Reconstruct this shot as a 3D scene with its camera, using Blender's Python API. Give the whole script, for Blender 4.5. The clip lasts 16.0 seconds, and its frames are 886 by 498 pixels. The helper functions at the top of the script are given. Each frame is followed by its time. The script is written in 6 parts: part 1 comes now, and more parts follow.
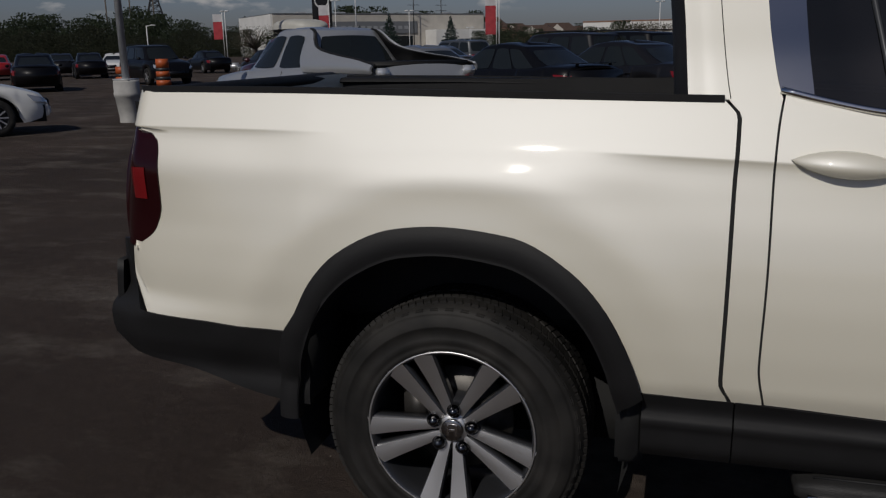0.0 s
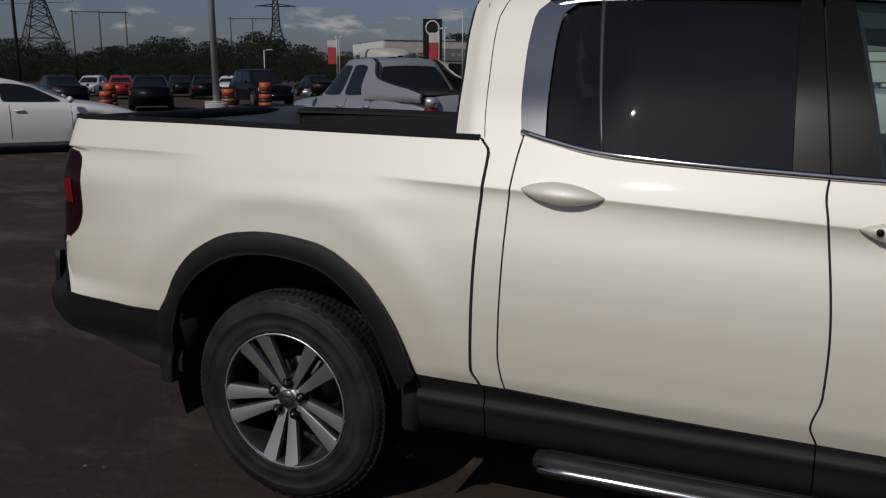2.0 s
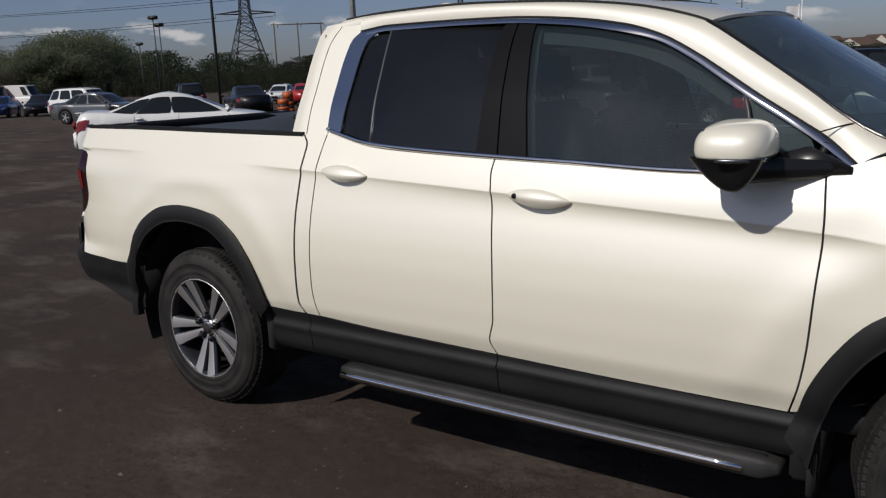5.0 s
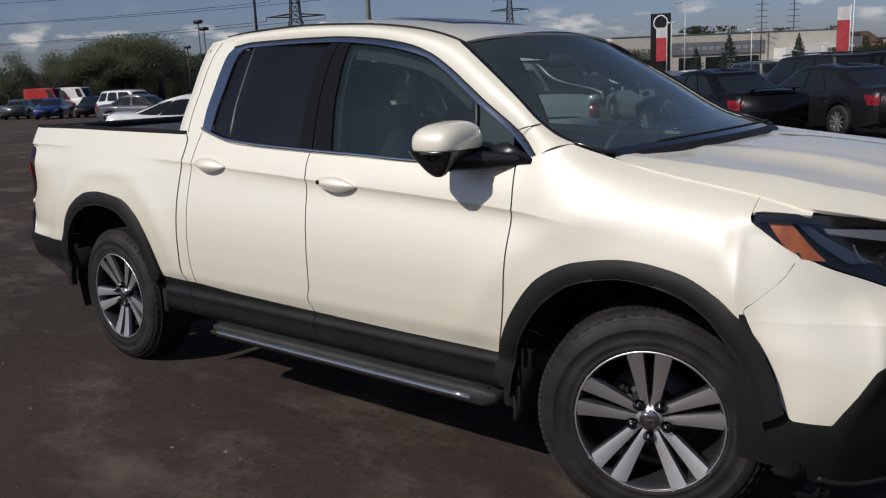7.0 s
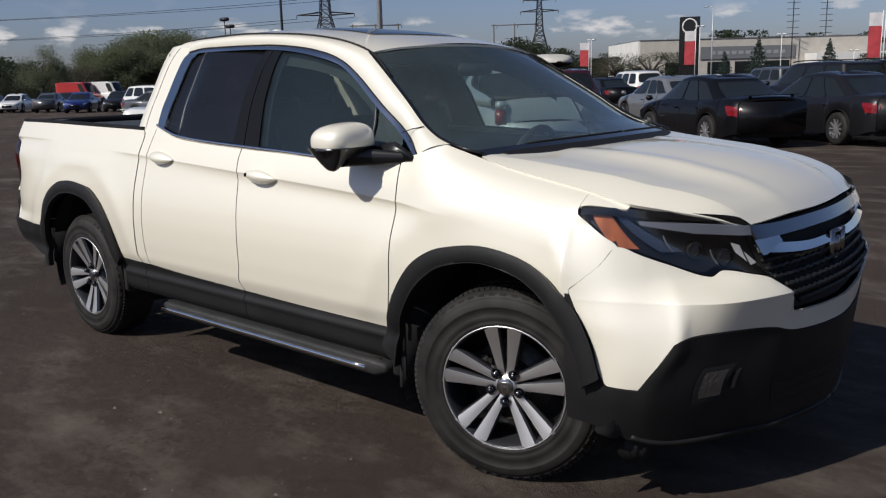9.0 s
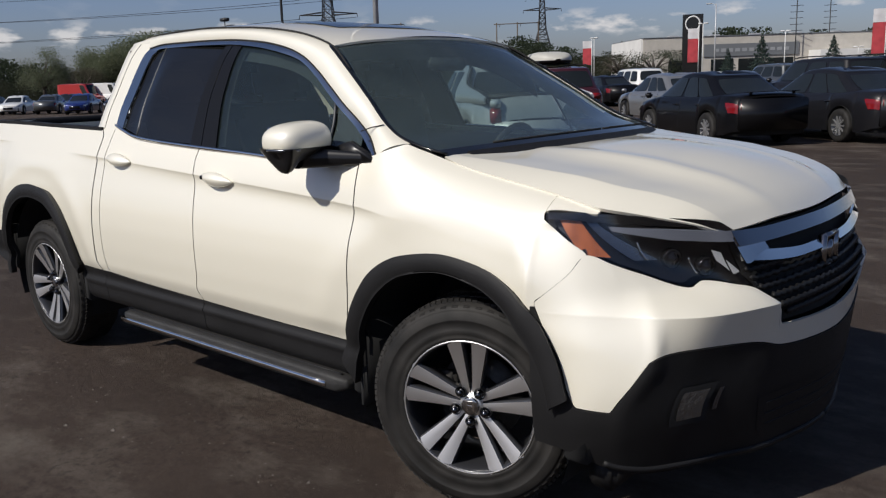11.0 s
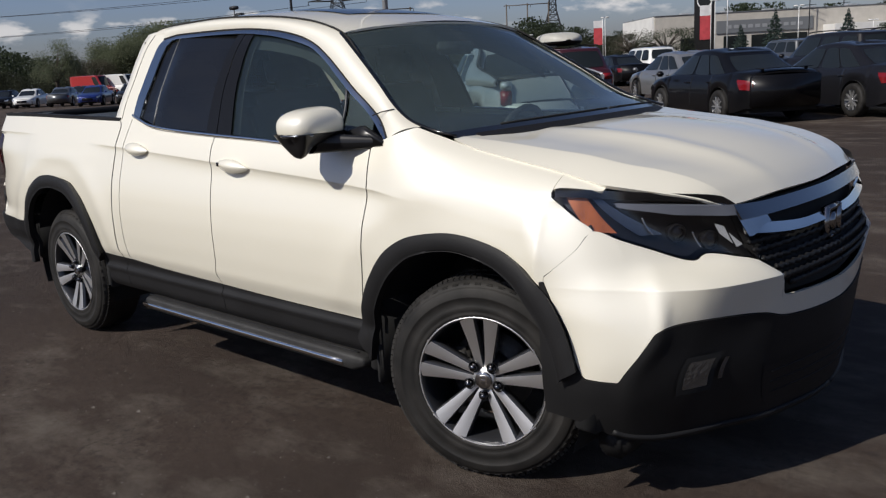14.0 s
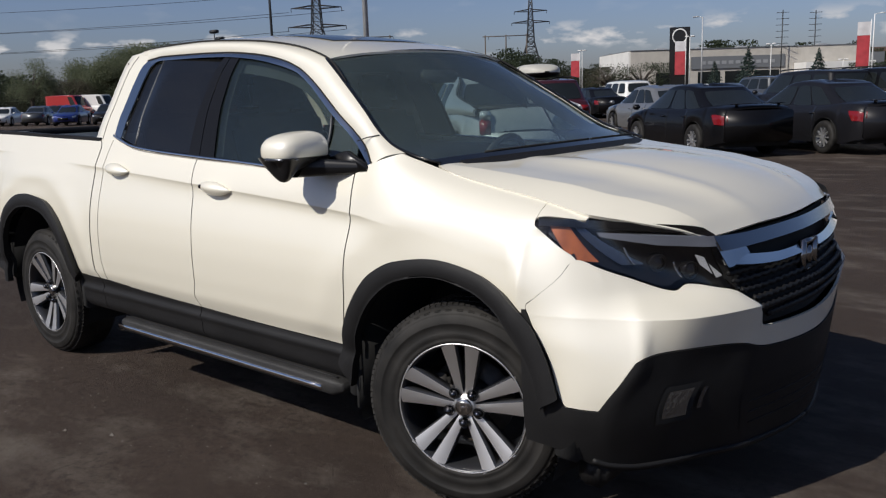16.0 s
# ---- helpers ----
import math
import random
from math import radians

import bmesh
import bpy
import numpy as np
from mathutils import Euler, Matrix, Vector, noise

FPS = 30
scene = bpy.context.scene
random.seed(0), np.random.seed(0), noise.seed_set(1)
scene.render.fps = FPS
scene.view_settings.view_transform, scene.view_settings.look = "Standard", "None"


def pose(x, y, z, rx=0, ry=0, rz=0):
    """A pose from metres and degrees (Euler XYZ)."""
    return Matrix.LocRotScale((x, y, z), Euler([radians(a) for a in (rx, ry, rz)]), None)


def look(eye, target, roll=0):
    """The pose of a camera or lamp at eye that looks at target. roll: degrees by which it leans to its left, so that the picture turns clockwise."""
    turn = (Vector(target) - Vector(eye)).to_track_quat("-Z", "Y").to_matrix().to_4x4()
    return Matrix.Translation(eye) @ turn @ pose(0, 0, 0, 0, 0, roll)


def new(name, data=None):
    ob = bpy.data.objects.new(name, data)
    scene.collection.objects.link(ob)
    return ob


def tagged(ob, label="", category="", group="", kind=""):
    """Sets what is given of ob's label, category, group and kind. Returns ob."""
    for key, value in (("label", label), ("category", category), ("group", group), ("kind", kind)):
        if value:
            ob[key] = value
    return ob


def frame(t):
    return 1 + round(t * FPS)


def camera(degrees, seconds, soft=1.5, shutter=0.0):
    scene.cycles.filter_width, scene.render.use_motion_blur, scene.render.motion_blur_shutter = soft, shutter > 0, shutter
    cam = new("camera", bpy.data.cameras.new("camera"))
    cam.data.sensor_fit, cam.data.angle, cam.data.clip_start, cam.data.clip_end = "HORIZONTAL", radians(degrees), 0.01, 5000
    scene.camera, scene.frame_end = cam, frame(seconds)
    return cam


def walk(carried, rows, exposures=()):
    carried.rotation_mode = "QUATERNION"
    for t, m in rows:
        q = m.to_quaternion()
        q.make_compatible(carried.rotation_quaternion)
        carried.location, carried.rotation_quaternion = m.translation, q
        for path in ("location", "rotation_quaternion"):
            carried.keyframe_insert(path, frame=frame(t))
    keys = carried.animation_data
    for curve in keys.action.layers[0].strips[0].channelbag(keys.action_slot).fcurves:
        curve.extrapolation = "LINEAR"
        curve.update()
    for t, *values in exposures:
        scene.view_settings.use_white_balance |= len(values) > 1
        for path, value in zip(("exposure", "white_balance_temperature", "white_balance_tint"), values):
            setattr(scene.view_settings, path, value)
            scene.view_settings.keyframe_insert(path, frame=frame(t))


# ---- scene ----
cam = camera(56.2, 16.0, 1.25)
PATH = [
    (0, (0.578, -2.931, 1.402), (0.04, -1.064, 0.929), -1.1),
    (0.5, (0.701, -2.941, 1.389), (0.155, -1.078, 0.908), -1.0),
    (1, (0.922, -3.021, 1.418), (0.318, -1.17, 0.962), -0.4),
    (1.5, (1.215, -3.069, 1.433), (0.542, -1.24, 0.982), -0.8),
    (2, (1.55, -3.126, 1.449), (0.775, -1.328, 1.039), 0.0),
    (2.5, (1.771, -3.226, 1.46), (0.958, -1.447, 1.042), 0.2),
    (3, (2.011, -3.268, 1.477), (1.127, -1.516, 1.09), -1.6),
    (3.2, (2.138, -3.259, 1.473), (1.206, -1.528, 1.106), -2.1),
    (5.3, (3.31, -3.25, 1.475), (2.134, -1.684, 1.073), -2.5),
    (5.5, (3.425, -3.245, 1.472), (2.24, -1.681, 1.084), -2.5),
    (6, (3.718, -3.288, 1.485), (2.526, -1.724, 1.119), -2.4),
    (6.5, (3.966, -3.274, 1.482), (2.757, -1.731, 1.087), -2.8),
    (7, (4.283, -3.217, 1.466), (3.031, -1.709, 1.069), -2.5),
    (7.5, (4.507, -3.204, 1.473), (3.215, -1.732, 1.071), -2.7),
    (8, (4.746, -3.245, 1.47), (3.446, -1.784, 1.054), -3.3),
    (8.5, (4.883, -3.256, 1.478), (3.591, -1.789, 1.054), -1.9),
    (9, (4.934, -3.193, 1.476), (3.636, -1.725, 1.081), -1.6),
    (9.5, (4.935, -3.069, 1.468), (3.619, -1.614, 1.081), -1.3),
    (9.7, (4.937, -3.027, 1.465), (3.626, -1.566, 1.08), -1.5),
    (12, (4.865, -2.906, 1.453), (3.542, -1.464, 1.041), -2.8),
    (12.5, (4.949, -2.941, 1.456), (3.584, -1.545, 1.022), -2.8),
    (13, (4.995, -2.949, 1.456), (3.599, -1.583, 1.028), -2.2),
    (13.5, (4.982, -2.975, 1.457), (3.604, -1.587, 1.04), -2.5),
    (14, (4.957, -2.973, 1.455), (3.63, -1.541, 1.023), -3.3),
    (14.5, (4.958, -2.988, 1.451), (3.663, -1.52, 1.041), -2.3),
    (15, (4.954, -2.993, 1.451), (3.68, -1.5, 1.064), -1.6),
    (15.5, (4.949, -2.991, 1.451), (3.689, -1.487, 1.067), -1.5),
    (16, (4.945, -2.999, 1.454), (3.656, -1.516, 1.084), -1.9),
]
walk(cam, [(t, look(eye, target, roll)) for t, eye, target, roll in PATH],
     [(0, -1.24), (1.5, -1.15), (2.5, -1.07), (3, -.80), (5.5, -.42), (7, -.34), (8.5, -.09), (12, -.09), (16, -.12)])

# ---- light ----
SUN_DIR = Vector((-.24, -1.08, 1.0)).normalized()
world = bpy.data.worlds.new("sky")
scene.world = world
world.use_nodes = True
wn, wl = world.node_tree.nodes, world.node_tree.links
bg = wn["Background"]
sky = wn.new("ShaderNodeTexSky")
sky.sky_type, sky.sun_disc = "NISHITA", False
sky.sun_elevation = math.asin(SUN_DIR.z)
sky.sun_rotation = math.atan2(SUN_DIR.x, SUN_DIR.y)
sky.air_density, sky.dust_density, sky.ozone_density = 1.2, 1.2, 2.0
# low white clouds over the horizon, greyer haze above
coord = wn.new("ShaderNodeTexCoord")
stretch = wn.new("ShaderNodeMapping")
stretch.inputs["Scale"].default_value = (3.0, 3.0, 8.0)
stretch.inputs["Location"].default_value = (0.9, 2.1, 0.35)
puffs = wn.new("ShaderNodeTexNoise")
puffs.inputs["Scale"].default_value, puffs.inputs["Detail"].default_value, puffs.inputs["Roughness"].default_value = 5.4, 6.0, 0.50
ramp = wn.new("ShaderNodeValToRGB")
ramp.color_ramp.elements[0].position, ramp.color_ramp.elements[1].position = 0.545, 0.64
mix = wn.new("ShaderNodeMix")
mix.data_type = "RGBA"
mix.inputs["B"].default_value = (13.0, 12.9, 13.2, 1)
wl.new(coord.outputs["Generated"], stretch.inputs["Vector"])
wl.new(stretch.outputs["Vector"], puffs.inputs["Vector"])
wl.new(puffs.outputs["Fac"], ramp.inputs["Fac"])
low = wn.new("ShaderNodeMapRange")
low.interpolation_type = "SMOOTHSTEP"
low.inputs["From Min"].default_value, low.inputs["From Max"].default_value = 0.060, 0.083
low.inputs["To Min"].default_value, low.inputs["To Max"].default_value = 1.0, 0.06
thin = wn.new("ShaderNodeMath")
thin.operation = "MULTIPLY"
# flat cloud bases a little over the horizon
foot = wn.new("ShaderNodeMapRange")
foot.interpolation_type = "SMOOTHSTEP"
foot.inputs["From Min"].default_value, foot.inputs["From Max"].default_value = 0.038, 0.055
foot.inputs["To Min"].default_value, foot.inputs["To Max"].default_value = 0.0, 1.0
flat_base = wn.new("ShaderNodeMath")
flat_base.operation = "MULTIPLY"
height = wn.new("ShaderNodeSeparateXYZ")
wl.new(coord.outputs["Generated"], height.inputs["Vector"])
wl.new(height.outputs["Z"], low.inputs["Value"])
wl.new(ramp.outputs["Color"], thin.inputs[0])
wl.new(low.outputs["Result"], flat_base.inputs[0])
wl.new(height.outputs["Z"], foot.inputs["Value"])
wl.new(foot.outputs["Result"], flat_base.inputs[1])
wl.new(flat_base.outputs["Value"], thin.inputs[1])
wl.new(thin.outputs["Value"], mix.inputs["Factor"])
blue = wn.new("ShaderNodeMix")
blue.data_type, blue.blend_type = "RGBA", "MULTIPLY"
blue.inputs["Factor"].default_value = 1.0
tint = wn.new("ShaderNodeValToRGB")
tint.color_ramp.elements[0].position, tint.color_ramp.elements[1].position = 0.08, 0.40
tint.color_ramp.elements[0].color, tint.color_ramp.elements[1].color = (0.62, 0.68, 1.0, 1), (0.68, 0.71, 0.90, 1)
wl.new(height.outputs["Z"], tint.inputs["Fac"])
wl.new(tint.outputs["Color"], blue.inputs["B"])
wl.new(sky.outputs["Color"], blue.inputs["A"])
# brighter haze towards the horizon
split = wn.new("ShaderNodeSeparateXYZ")
haze = wn.new("ShaderNodeMapRange")
haze.interpolation_type = "SMOOTHSTEP"
haze.inputs["From Min"].default_value, haze.inputs["From Max"].default_value = 0.03, 0.38
haze.inputs["To Min"].default_value, haze.inputs["To Max"].default_value = 1.78, 1.35
lift = wn.new("ShaderNodeVectorMath")
lift.operation = "SCALE"
wl.new(coord.outputs["Generated"], split.inputs["Vector"])
wl.new(split.outputs["Z"], haze.inputs["Value"])
wl.new(blue.outputs["Result"], lift.inputs[0])
wl.new(haze.outputs["Result"], lift.inputs["Scale"])
wl.new(lift.outputs["Vector"], mix.inputs["A"])
wl.new(mix.outputs["Result"], bg.inputs["Color"])
bg.inputs["Strength"].default_value = 0.05
sun = new("sun", bpy.data.lights.new("sun", "SUN"))
sun.data.energy, sun.data.angle, sun.data.color = 4.5, radians(0.53), (1.0, 0.95, 0.88)
sun.matrix_world = look(SUN_DIR * 50, (0, 0, 0))


# ---- materials ----
def material(name, color, rough=0.5, metal=0.0, bump=0.0, scale=40.0, vary=0.0, vary_scale=3.0, coat=0.0, spec=0.5, color2=None):
    """A surface with fine relief and a slow change of colour, at metre size."""
    m = bpy.data.materials.new(name)
    m.use_nodes = True
    n, l = m.node_tree.nodes, m.node_tree.links
    b = n["Principled BSDF"]
    b.inputs["Base Color"].default_value = (*color, 1)
    b.inputs["Roughness"].default_value, b.inputs["Metallic"].default_value = rough, metal
    b.inputs["Coat Weight"].default_value, b.inputs["Coat Roughness"].default_value = coat, 0.03
    b.inputs["Specular IOR Level"].default_value = spec
    if vary or bump:
        tc = n.new("ShaderNodeTexCoord")
    if vary:
        t = n.new("ShaderNodeTexNoise")
        t.inputs["Scale"].default_value, t.inputs["Detail"].default_value = vary_scale, 8.0
        r = n.new("ShaderNodeValToRGB")
        r.color_ramp.elements[0].position, r.color_ramp.elements[1].position = 0.35, 0.68
        r.color_ramp.elements[0].color = (*[c * (1 - vary) for c in color], 1)
        r.color_ramp.elements[1].color = (*(color2 or [min(1, c * (1 + vary)) for c in color]), 1)
        l.new(tc.outputs["Object"], t.inputs["Vector"])
        l.new(t.outputs["Fac"], r.inputs["Fac"])
        l.new(r.outputs["Color"], b.inputs["Base Color"])
    if bump:
        t2 = n.new("ShaderNodeTexNoise")
        t2.inputs["Scale"].default_value, t2.inputs["Detail"].default_value = scale, 6.0
        bp = n.new("ShaderNodeBump")
        bp.inputs["Strength"].default_value, bp.inputs["Distance"].default_value = bump, 0.01
        l.new(tc.outputs["Object"], t2.inputs["Vector"])
        l.new(t2.outputs["Fac"], bp.inputs["Height"])
        l.new(bp.outputs["Normal"], b.inputs["Normal"])
    return m


def glass(name, tint, gloss_rough=0.0, ior=1.45, film=0.0, film_color=(.3, .3, .3)):
    """A thin tinted pane: clear through, glossy by its angle, with a thin uneven film for dust and painted haze."""
    m = bpy.data.materials.new(name)
    m.use_nodes = True
    n, l = m.node_tree.nodes, m.node_tree.links
    n.remove(n["Principled BSDF"])
    t, g, f, x = n.new("ShaderNodeBsdfTransparent"), n.new("ShaderNodeBsdfGlossy"), n.new("ShaderNodeLayerWeight"), n.new("ShaderNodeMixShader")
    t.inputs["Color"].default_value = (*tint, 1)
    g.inputs["Roughness"].default_value = gloss_rough
    f.inputs["Blend"].default_value = 0.5
    steep, gloss = n.new("ShaderNodeMath"), n.new("ShaderNodeMapRange")
    steep.operation = "POWER"
    steep.inputs[1].default_value = 5.0
    gloss.inputs["To Min"].default_value, gloss.inputs["To Max"].default_value = 2 * ((ior - 1) / (ior + 1)) ** 2, 1.0
    l.new(f.outputs["Facing"], steep.inputs[0])
    l.new(steep.outputs[0], gloss.inputs["Value"])
    base = t
    # diffuse film: some dust, and hazy sky reflection put into its colour
    if film:
        d, y = n.new("ShaderNodeBsdfDiffuse"), n.new("ShaderNodeMixShader")
        d.inputs["Color"].default_value = (*film_color, 1)
        tc, nz, rp = n.new("ShaderNodeTexCoord"), n.new("ShaderNodeTexNoise"), n.new("ShaderNodeMapRange")
        nz.inputs["Scale"].default_value, nz.inputs["Detail"].default_value = 2.5, 6.0
        rp.inputs["From Min"].default_value, rp.inputs["From Max"].default_value = .3, .7
        rp.inputs["To Min"].default_value, rp.inputs["To Max"].default_value = film * .75, film * 1.25
        l.new(tc.outputs["Object"], nz.inputs["Vector"])
        l.new(nz.outputs["Fac"], rp.inputs["Value"])
        l.new(rp.outputs["Result"], y.inputs["Fac"])
        l.new(t.outputs["BSDF"], y.inputs[1])
        l.new(d.outputs["BSDF"], y.inputs[2])
        base = y
    l.new(gloss.outputs["Result"], x.inputs["Fac"])
    l.new(base.outputs[0], x.inputs[1])
    l.new(g.outputs["BSDF"], x.inputs[2])
    l.new(x.outputs["Shader"], n["Material Output"].inputs["Surface"])
    return m


def car_paint(name, color, flake=0.0, rough=0.35, metal=0.0, coat=1.0, spec=0.5):
    m = material(name, color, rough, metal, coat=coat, spec=spec)
    n, l = m.node_tree.nodes, m.node_tree.links
    b = n["Principled BSDF"]
    if flake:
        tc, v = n.new("ShaderNodeTexCoord"), n.new("ShaderNodeTexVoronoi")
        v.inputs["Scale"].default_value = 900.0
        bp = n.new("ShaderNodeBump")
        bp.inputs["Strength"].default_value, bp.inputs["Distance"].default_value = flake, 0.001
        l.new(tc.outputs["Object"], v.inputs["Vector"])
        l.new(v.outputs["Distance"], bp.inputs["Height"])
        l.new(bp.outputs["Normal"], b.inputs["Normal"])
    return m


def pearl_paint(name, color, flake_color, share):
    """Cream base coat under a layer of bright mica flakes, both under clear lacquer."""
    m = car_paint(name, color, 0.05, 0.55)
    n, l = m.node_tree.nodes, m.node_tree.links
    b = n["Principled BSDF"]
    mica, x = n.new("ShaderNodeBsdfPrincipled"), n.new("ShaderNodeMixShader")
    mica.inputs["Base Color"].default_value = (*flake_color, 1)
    mica.inputs["Metallic"].default_value, mica.inputs["Roughness"].default_value = 1.0, 0.52
    mica.inputs["Coat Weight"].default_value, mica.inputs["Coat Roughness"].default_value = 1.0, 0.03
    x.inputs["Fac"].default_value = share
    l.new(b.inputs["Normal"].links[0].from_socket, mica.inputs["Normal"])
    l.new(b.outputs["BSDF"], x.inputs[1])
    l.new(mica.outputs["BSDF"], x.inputs[2])
    l.new(x.outputs["Shader"], n["Material Output"].inputs["Surface"])
    return m


PEARL = pearl_paint("pearl_white_paint", (0.790, 0.745, 0.608), (0.83, 0.86, 0.92), 0.18)
BLACK_PLASTIC = material("black_trim_plastic", (0.0125, 0.0123, 0.0128), 0.55, bump=0.15, scale=600, vary=0.15, vary_scale=6, spec=.25)
BOARD_PLASTIC = material("dusty_board_plastic", (0.019, 0.0185, 0.018), 0.6, bump=0.3, scale=250, vary=0.3, vary_scale=8)
MIRROR_BLACK = material("semi_gloss_black", (0.010, 0.010, 0.011), 0.32, spec=.4)
GLOSS_BLACK = material("gloss_black_trim", (0.008, 0.008, 0.009), 0.12)
CHROME = material("chrome", (0.82, 0.80, 0.77), 0.08, 1.0)
SATIN_CHROME = material("satin_chrome", (0.66, 0.655, 0.64), 0.12, 1.0)
MACHINED = material("machined_aluminium", (0.82, 0.81, 0.80), 0.43, 1.0, bump=0.03, scale=300)
RIM_DARK = material("dark_grey_rim_paint", (0.035, 0.036, 0.04), 0.3, 0.3, coat=0.5)
RUBBER = material("tyre_rubber", (0.0145, 0.0138, 0.0130), 0.66, bump=0.09, scale=420, vary=0.35, vary_scale=9, color2=(0.026, 0.0240, 0.0220), spec=.3)
DARK = material("unlit_black", (0.011, 0.011, 0.011), 0.9)
INTERIOR = material("dark_grey_cloth", (0.022, 0.023, 0.025), 0.85, bump=0.2, scale=300)
DASH = material("dash_plastic", (0.012, 0.012, 0.013), 0.6)
GLASS_CLEAR = glass("green_tinted_glass", (0.80, 0.90, 0.86), 0.02, 1.5, .16, (.22, .29, .285))
GLASS_SIDE = glass("green_side_glass", (0.72, 0.84, 0.80), 0.02, 1.5, .06, (.19, .27, .28))
DULL_CHROME = material("dull_chrome", (0.39, 0.385, 0.385), 0.2, 1.0)
GLASS_PRIVACY = glass("privacy_glass", (0.05, 0.055, 0.057), 0.016, 1.5, .05, (.17, .17, .165))
LENS = glass("clear_lens", (0.93, 0.94, 0.95))
AMBER = material("amber_reflector", (0.40, 0.115, 0.035), 0.3, coat=0.6, vary=.25, vary_scale=25)
RED_LENS = material("red_lens", (0.17, 0.006, 0.008), 0.2, coat=.4)
RED_DARK = material("dark_red_lens", (0.018, 0.002, 0.003), 0.15, spec=.35)
STEEL = material("brake_steel", (0.085, 0.08, 0.075), 0.5, 0.7, vary=.3, vary_scale=20)
SMOKED_CHROME = material("smoked_chrome", (0.26, 0.26, 0.27), 0.16, 1.0)
DARK_CHROME = material("dark_chrome", (0.10, 0.10, 0.105), 0.16, 1.0)
REFLECTOR = material("silvered_reflector", (0.62, 0.63, 0.65), 0.3, 0.35)
LIGHT_STRIP = material("pale_light_guide", (0.125, 0.135, 0.165), 0.22, coat=.4)
PILLAR_BLACK = material("satin_black_film", (0.009, 0.0086, 0.0082), 0.23, spec=.2)
PILLAR_GREY = material("satin_grey_bar", (0.06, 0.062, 0.066), 0.4, 0.3)
LAMP_BLACK = material("lamp_housing_black", (0.030, 0.030, 0.033), 0.30, 0.7)
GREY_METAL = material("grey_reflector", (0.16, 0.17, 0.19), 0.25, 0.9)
FOG_GLASS = material("fog_lamp_glass", (0.14, 0.14, 0.135), 0.12, 0.6, bump=0.6, scale=60, coat=1.0)


# ---- shapes ----
def thicken(bm, depth):
    """Gives a sheet an inner face and crisp rims."""
    bm.normal_update()
    faces, rims = list(bm.faces), [(e, e.link_loops[0].vert) for e in bm.edges if e.is_boundary]
    inner = {v: bm.verts.new(v.co - v.normal * depth) for v in list(bm.verts)}
    for f in faces:
        bm.faces.new([inner[v] for v in reversed(f.verts)])
    for e, first in rims:
        second = e.other_vert(first)
        bm.faces.new((second, first, inner[first], inner[second]))
        e.smooth = False
        bm.edges.get((inner[first], inner[second])).smooth = False


def part(name, bm, mat, parent, label="", smooth=True, solid=0.0):
    """One bmesh as one mesh object under a thing or a part; solid: its thickness, inwards."""
    me = bpy.data.meshes.new(name)
    if solid:
        thicken(bm, solid)
    for f in bm.faces:
        f.smooth = smooth
    bm.to_mesh(me)
    bm.free()
    for mt in (mat if isinstance(mat, (list, tuple)) else [mat]):
        me.materials.append(mt)
    ob = new(name, me)
    ob.parent = parent
    if label:
        tagged(ob, label)
    return ob


def thing(name, label, category, m=None, group="", kind=""):
    ob = new(name)
    ob.empty_display_size = 0.2
    if m is not None:
        ob.matrix_basis = m
    return tagged(ob, label, category, group, kind)


def sheet(fn, us, vs, close_u=False):
    """A grid of quads over fn(u, v)."""
    bm = bmesh.new()
    rows = [[bm.verts.new(fn(u, v)) for v in vs] for u in us]
    if close_u:
        rows.append(rows[0])
    for a, b in zip(rows, rows[1:]):
        for j in range(len(vs) - 1):
            bm.faces.new((a[j], b[j], b[j + 1], a[j + 1]))
    return bm


def steps(a, b, n):
    return [a + (b - a) * i / n for i in range(n + 1)]


def flipped(bm):
    """The same shape on the other side of the middle."""
    c = bm.copy()
    for v in c.verts:
        v.co.y = -v.co.y
    bmesh.ops.reverse_faces(c, faces=c.faces)
    return c


def both(name, bm, mat, parent, label="", smooth=True, solid=0.0):
    far = flipped(bm)
    return part(name, bm, mat, parent, label, smooth, solid), part(name, far, mat, parent, label, smooth, solid)


def box(bm, x0, x1, y0, y1, z0, z1, bevel=0.0, m=None):
    made = bmesh.ops.create_cube(bm, size=1)["verts"]
    for v in made:
        v.co = Vector((x0 + (v.co.x + .5) * (x1 - x0), y0 + (v.co.y + .5) * (y1 - y0), z0 + (v.co.z + .5) * (z1 - z0)))
    if bevel:
        es = list({e for v in made for e in v.link_edges})
        r = bmesh.ops.bevel(bm, geom=es, offset=bevel, segments=2, affect="EDGES")
        made = list({v for f in r["faces"] for v in f.verts} | {v for v in made if v.is_valid})
    if m is not None:
        for v in made:
            v.co = m @ v.co
    return bm


